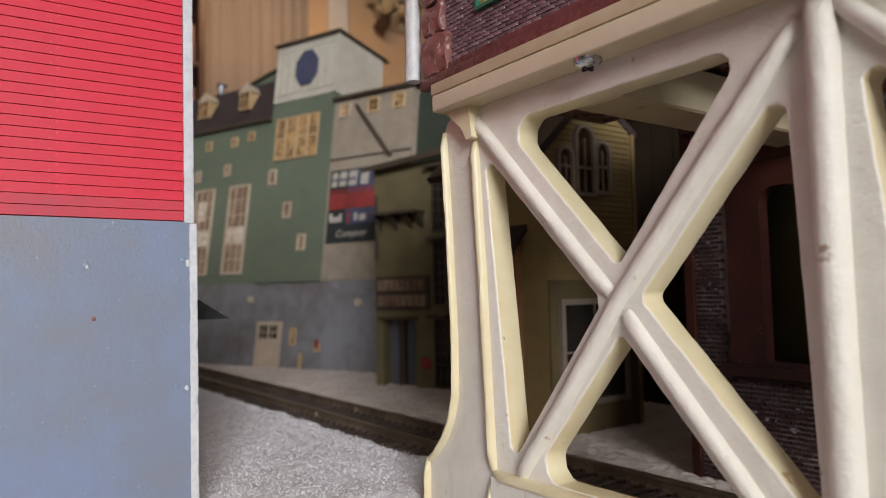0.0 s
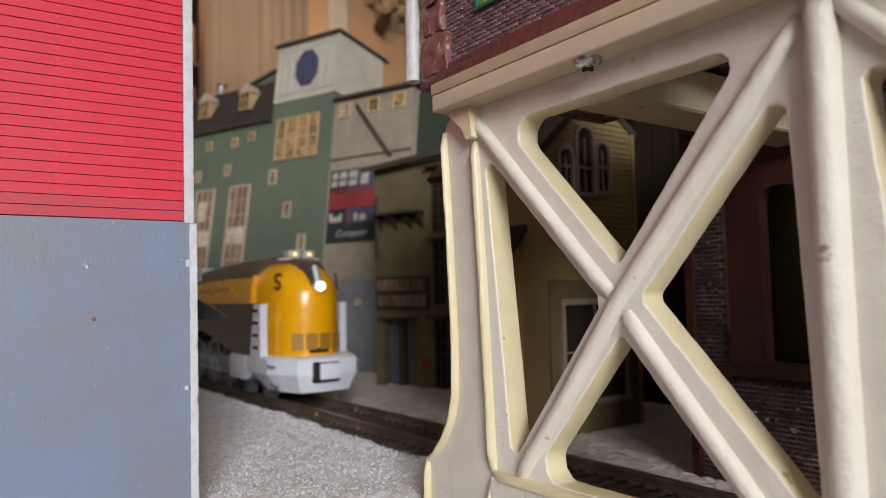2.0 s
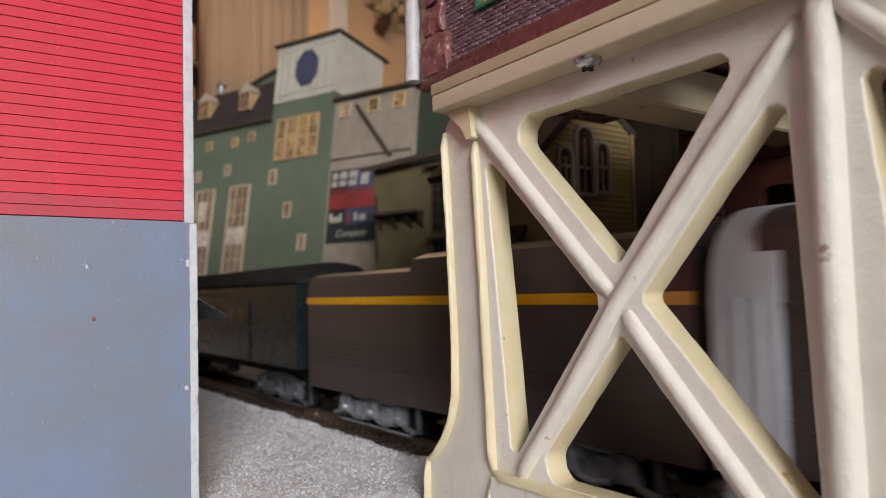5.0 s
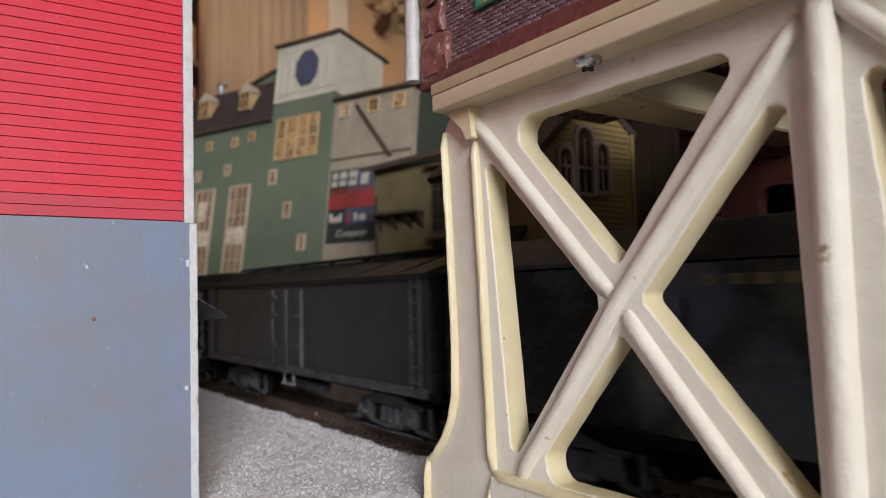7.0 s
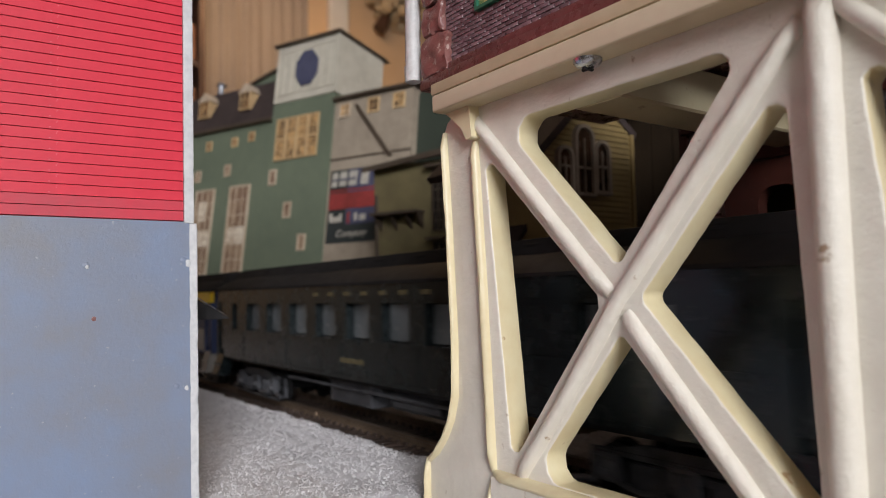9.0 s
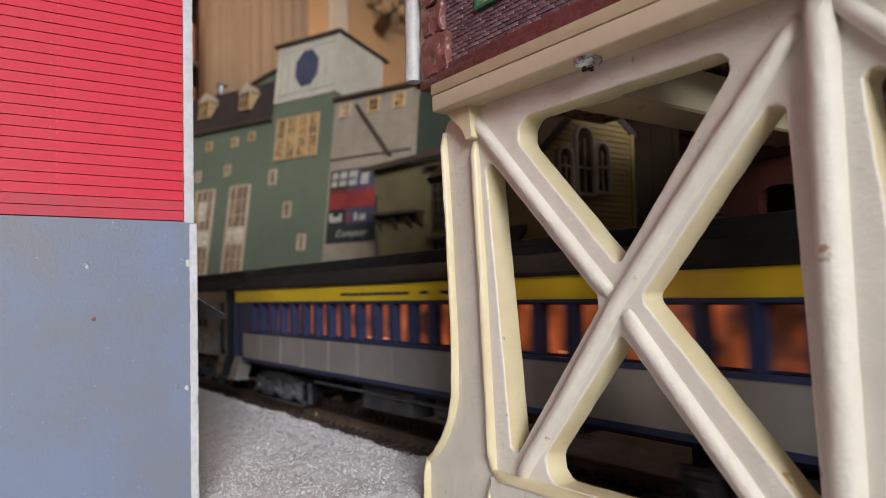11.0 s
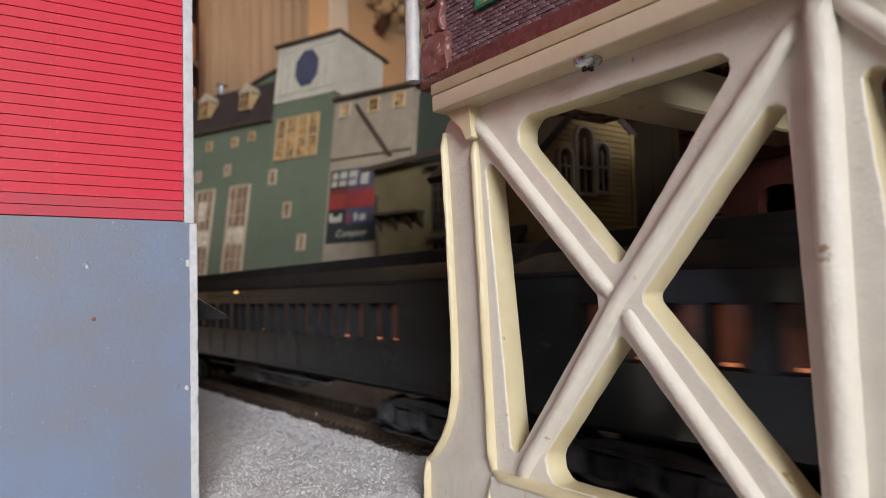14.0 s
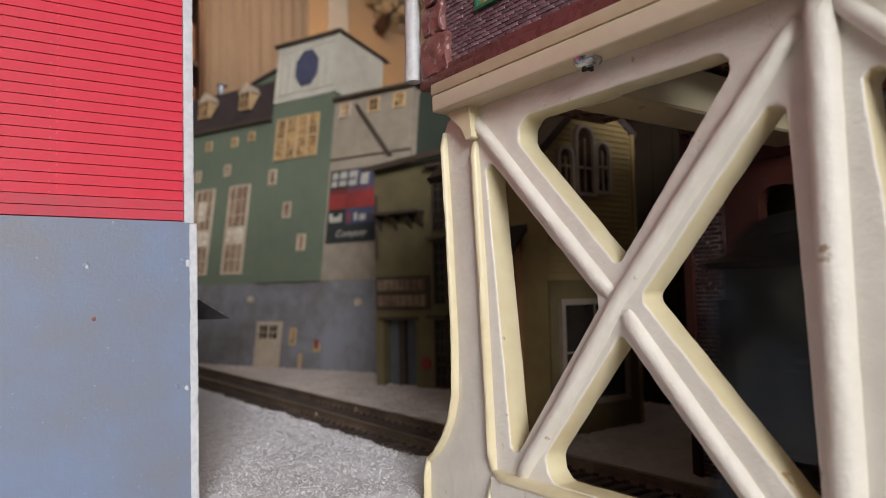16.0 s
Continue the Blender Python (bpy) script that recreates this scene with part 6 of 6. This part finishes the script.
        its.append(tube((0.0565, s * 0.0150, 0.0120), (0.0565, s * 0.0150, 0.0200), 0.0016, n=10))
        its.append(boxes([(0.052, 0.061, *sorted((s * 0.0160, s * 0.0140)), 0.0185, 0.0225)], 0.0006))
        part("trailing_truck", joined(*its), SILVER, c, "silver trailing truck frame")
        part("injector_pipe", joined(tube((0.070, s * 0.0150, 0.0225), (0.077, s * 0.0155, 0.0110), 0.0007), tube((0.036, s * 0.0150, 0.0235), (0.070, s * 0.0150, 0.0225), 0.0006)), SILVER, c)
        part("sand_hanger", loft([[(0.0800, s * 0.0150, 0.0310), (0.0825, s * 0.0150, 0.0310), (0.0825, s * 0.0160, 0.0310), (0.0800, s * 0.0160, 0.0310)], [(0.0790, s * 0.0150, 0.0120), (0.0830, s * 0.0150, 0.0120), (0.0830, s * 0.0160, 0.0120), (0.0790, s * 0.0160, 0.0120)]]), SILVER, c)
    part("frame", box(0.010, 0.190, -0.0062, 0.0062, 0.0140, 0.0440), BLACKIRON, c)
    part("ashpan", box(0.082, 0.156, -0.0150, 0.0150, 0.0325, 0.0440), BLACKIRON, c)
    # cab
    part("cab", loft([half_ring(x, hw, 0.0440, 0.0600) for x in (0.008, 0.052)]), LOCOBROWN, c, "brown cab", True)
    part("cab_roof_hatch", box(0.014, 0.044, -0.006, 0.006, 0.0598, 0.0612, bevel=0.0004), SILVER, c)
    for s in (-1, 1):
        cw = part("cab_window", slab(rect(0.0230, 0.0360, 0.0455, 0.0530), [rect(0.0238, 0.0312, 0.0459, 0.0526), rect(0.0318, 0.0352, 0.0459, 0.0526)], -0.0008, 0), LOCOBROWN, c, "brown-framed cab window")
        cw.location = (0, s * (hw + 0.0003) + (0.0004 if s < 0 else 0.0004), 0)
        part("pane", box(0.0235, 0.0355, -0.0003, 0.0001, 0.0458, 0.0527), mat("cab_glass", (0.12, 0.14, 0.15), None, 300, 0.15), cw)
        part("cab_stripe", box(0.0372, 0.0510, *sorted((s * (hw + 0.0003), s * hw)), 0.0452, 0.0468), YELLOW, c, "yellow cab stripe")
        fr = part("cab_front", loft([[(0.0500, s * (hw + 0.0006), 0.0448), (0.0560, s * (hw + 0.0006), 0.0448), (0.0560, s * (hw - 0.003), 0.0448), (0.0500, s * (hw - 0.003), 0.0448)],
                                     [(0.0485, s * (hw + 0.0006), 0.0535), (0.0555, s * (hw + 0.0006), 0.0535), (0.0555, s * (hw - 0.003), 0.0535), (0.0485, s * (hw - 0.003), 0.0535)],
                                     [(0.0492, s * (hw - 0.0012), 0.0570), (0.0580, s * (hw - 0.0012), 0.0570), (0.0580, s * (hw - 0.005), 0.0570), (0.0492, s * (hw - 0.005), 0.0570)],
                                     [(0.0510, s * (hw - 0.0050), 0.0608), (0.0640, s * (hw - 0.0050), 0.0608), (0.0640, s * (hw - 0.009), 0.0608), (0.0510, s * (hw - 0.009), 0.0608)]]), SILVER, c, "silver slanted cab front")
        part("pane", boxes([(0.0508, 0.0542, *sorted((s * (hw + 0.0009), s * hw)), 0.0476, 0.0498), (0.0508, 0.0542, *sorted((s * (hw + 0.0009), s * hw)), 0.0504, 0.0526)]), DARKGLASS, fr)
        part("casing_step", loft([[(0.1035, s * hw * 1.03, 0.0545), (0.1120, s * hw * 1.03, 0.0552), (0.1120, s * hw * 0.5, 0.0552), (0.1035, s * hw * 0.5, 0.0545)],
                                  [(0.1035, s * hw * 0.90, 0.0612), (0.1085, s * hw * 0.90, 0.0614), (0.1085, s * hw * 0.4, 0.0614), (0.1035, s * hw * 0.4, 0.0612)]]), SILVER, c)
        for x in (0.0215, 0.0355, 0.0500):
            part("cab_step_light", box(x, x + 0.0028, *sorted((s * (hw + 0.0006), s * hw)), 0.0345, 0.0356), SILVER, c)
        part("number_plate", box(0.0560, 0.0600, *sorted((s * (hw + 0.0006), s * hw)), 0.0395, 0.0412), SILVER, c, "small blank silver plate")
        part("cab_ventilator", tube((0.0400, s * (hw - 0.0005), 0.0542), (0.0400, s * (hw + 0.0012), 0.0542), 0.0013, n=10), SILVER, c)
    # silver curtain between cab and tender
    part("rear_curtain", loft([half_ring(x, 0.0174, 0.0190, 0.0606) for x in (0.0005, 0.0115)]), SILVER, c, "silver corrugated end curtain", True)
    for x in (0.0014, 0.0048, 0.0082, 0.0110):
        part("curtain_fold", tube((x, -0.0174, 0.0192), (x, -0.0174, 0.0455), 0.0008, n=8), SILVER, c)
    for x in (0.0020, 0.0058, 0.0096):
        part("cab_ladder", box(x, x + 0.0014, -0.0172, -0.0158, 0.0105, 0.0190), SILVER, c)
    for z in (0.0108, 0.0150):
        part("cab_step", box(0.0015, 0.0112, -0.0174, -0.0156, z, z + 0.0009), SILVER, c)
    # wheels
    rd = 0.0102
    d0 = wheelset(c, 0.0920, rd, 0.0017, SILVER_D, 18)
    for x in (0.1145, 0.1370):
        wheel_copy(c, d0, x, rd)
    rs = 0.0052
    f0 = wheelset(c, 0.1580, rs, 0.0016, SILVER_D)
    for x in (0.1800, 0.0450, 0.0680):
        wheel_copy(c, f0, x, rs)
    LOCO["rods"] = []
    for s in (-1, 1):
        y = s * (GAUGE / 2 + 0.0046)
        rd_part = joined(boxes([(0.0920, 0.1370, y - 0.0004, y + 0.0004, -0.0008, 0.0008)], 0.0002), *[tube((x, y - 0.0009, 0), (x, y + 0.0009, 0), 0.0017, n=12) for x in (0.0920, 0.1145, 0.1370)])
        ob = part("side_rod", rd_part, SILVER_D, c, "silver side rod")
        LOCO["rods"].append((ob, rd))
    # tender
    t = base("tender", Matrix(), "brown streamlined tender with a yellow stripe", "tender")
    L = 0.146
    CARS.append((t, off - 0.0030 - L))
    prof = [(-0.0165, 0.0182), (-0.0168, 0.0300), (-0.0168, 0.0500), (-0.0155, 0.0530), (-0.0120, 0.0542), (0.0120, 0.0542), (0.0155, 0.0530), (0.0168, 0.0500), (0.0168, 0.0300), (0.0165, 0.0182)]
    part("body", loft([[(x, y, z) for y, z in prof] for x in (0.0, L)]), LOCOBROWN, t, "brown tender body", True)
    part("bunker", loft([[(x, y, z) for y, z in ((-0.0160, 0.0520), (-0.0145, 0.0562), (-0.010, 0.0578), (0.010, 0.0578), (0.0145, 0.0562), (0.0160, 0.0520))] for x in (0.060, L - 0.001)]), LOCOBROWN, t, "raised coal bunker", True)
    part("coal", moved(boxes([(0.075, 0.135, -0.0095, 0.0095, 0.0570, 0.0582)], 0.0004), Matrix()), BLACKIRON, t)
    for s in (-1, 1):
        part("stripe", box(0.0, L, *sorted((s * 0.0171, s * 0.0160)), 0.0444, 0.0466), YELLOW, t, "yellow stripe")
        for z in (0.0270, 0.0286, 0.0302, 0.0318, 0.0334):
            part("side_line", box(0.001, L - 0.001, *sorted((s * 0.0171, s * 0.0164)), z, z + 0.0005), LOCOBROWN, t)
    part("underframe", box(0.004, L - 0.004, -0.010, 0.010, 0.0170, 0.0210), BLACKIRON, t)
    part("drawbar", box(L - 0.004, L + 0.008, -0.002, 0.002, 0.0150, 0.0180), BLACKIRON, t)
    truck(t, 0.034, 3, 0.0150, SILVER_D)
    truck(t, L - 0.034, 3, 0.0150, SILVER_D)


def evenly(a, b, pitch, w, skip=()):
    n = int((b - a) / pitch)
    return [(a + pitch * (i + 0.5), w) for i in range(n) if i not in skip]


def pairs(a, b, pitch):
    """Windows two by two, a wider pier between the pairs."""
    return [(a + pitch * i + o, 0.0066) for i in range(int((b - a) / pitch)) for o in (pitch * 0.27, pitch * 0.71)]


def bars(x, widths, gap, h):
    out = []
    for w in widths:
        if w > 0:
            out.append((x, x + w, h))
        x += abs(w) + gap
    return out


def train():
    locomotive()
    express_car("baggage_car", -0.9388, 0.2042, "dark green baggage car with a rounded roof and gold lettering bars", False)
    express_car("express_car", -1.1183, 0.1795, "black-green express boxcar with ladders and a peaked roof", True)
    wide = [(0.026, 0.0060)] + evenly(0.036, 0.205, 0.0207, 0.0136) + [(0.2175, 0.0050), (0.2335, 0.0050)]
    passenger_car("sleeping_car", -1.3870, 0.2687, "dark green sleeping car with pale shaded windows", PULLGREEN, PULLGREEN, PULLGREEN, GOLD_LEAF, LIT_PALE, wide,
                  text=bars(0.100, [0.0038] * 7, 0.0066, 0.0012), low_text=bars(0.118, [0.0030] * 4, 0.0008, 0.0014))
    nar = evenly(0.024, 0.246, 0.0093, 0.0070)
    passenger_car("blue_coach", -1.6550, 0.2680, "blue and grey coach with a yellow band and lit orange windows", CARBLUE, CARGREY, CARYELLOW, INKBLUE, LIT_WARM, nar,
                  text=bars(0.098, [0.0040, 0.0030, 0.0030, 0.0034, 0.0030, 0.0030, 0.0034, 0.0030, 0.0034, 0.0030, -0.004, 0.0034, -0.004, 0.0040, 0.0030, 0.0022, 0.0034], 0.0006, 0.0008))
    name = [(0.088, 0.126, 0.0019), (0.131, 0.134, 0.0012), (0.1375, 0.1410, 0.0024), (0.1415, 0.157, 0.0016)]
    passenger_car("dark_coach", -1.9328, 0.2778, "dark grey-green coach with dim warm windows", COACHGREY, COACHGREY, COACHGREY, GOLD, LIT_DIM, pairs(0.026, 0.252, 0.0186), text=name, gleam=0.116)
    passenger_car("dark_coach", -2.2172, 0.2844, "dark grey-green coach at the end of the train", COACHGREY, COACHGREY, COACHGREY, GOLD, LIT_DIM, pairs(0.026, 0.258, 0.0186), text=name, gleam=0.125)


def motions():
    for thing, off in CARS:
        walk(thing, [(k / 10, Matrix.Translation((off + run(k / 10), TRACK_Y, 0))) for k in range(161)])
    whole = [(k / FPS, run(k / FPS)) for k in range(481)]
    for ob, r, at in SPIN:
        walk(ob, [(t, Matrix.Translation(at) @ Matrix.Rotation(s / r, 4, "Y")) for t, s in whole])
    for k, (ob, r) in enumerate(LOCO["rods"]):
        ph = math.pi / 2 * k
        walk(ob, [(t, Matrix.Translation((0.0052 * math.cos(s / r + ph), 0, RAIL_TOP + r - 0.0052 * math.sin(s / r + ph)))) for t, s in whole])


snow_sheet()
ground_sheets()
trestle()
red_building()
mill()
olive_store()
gabled_house()
warehouse()
train()
station()
brick_shop()
track()
motions()
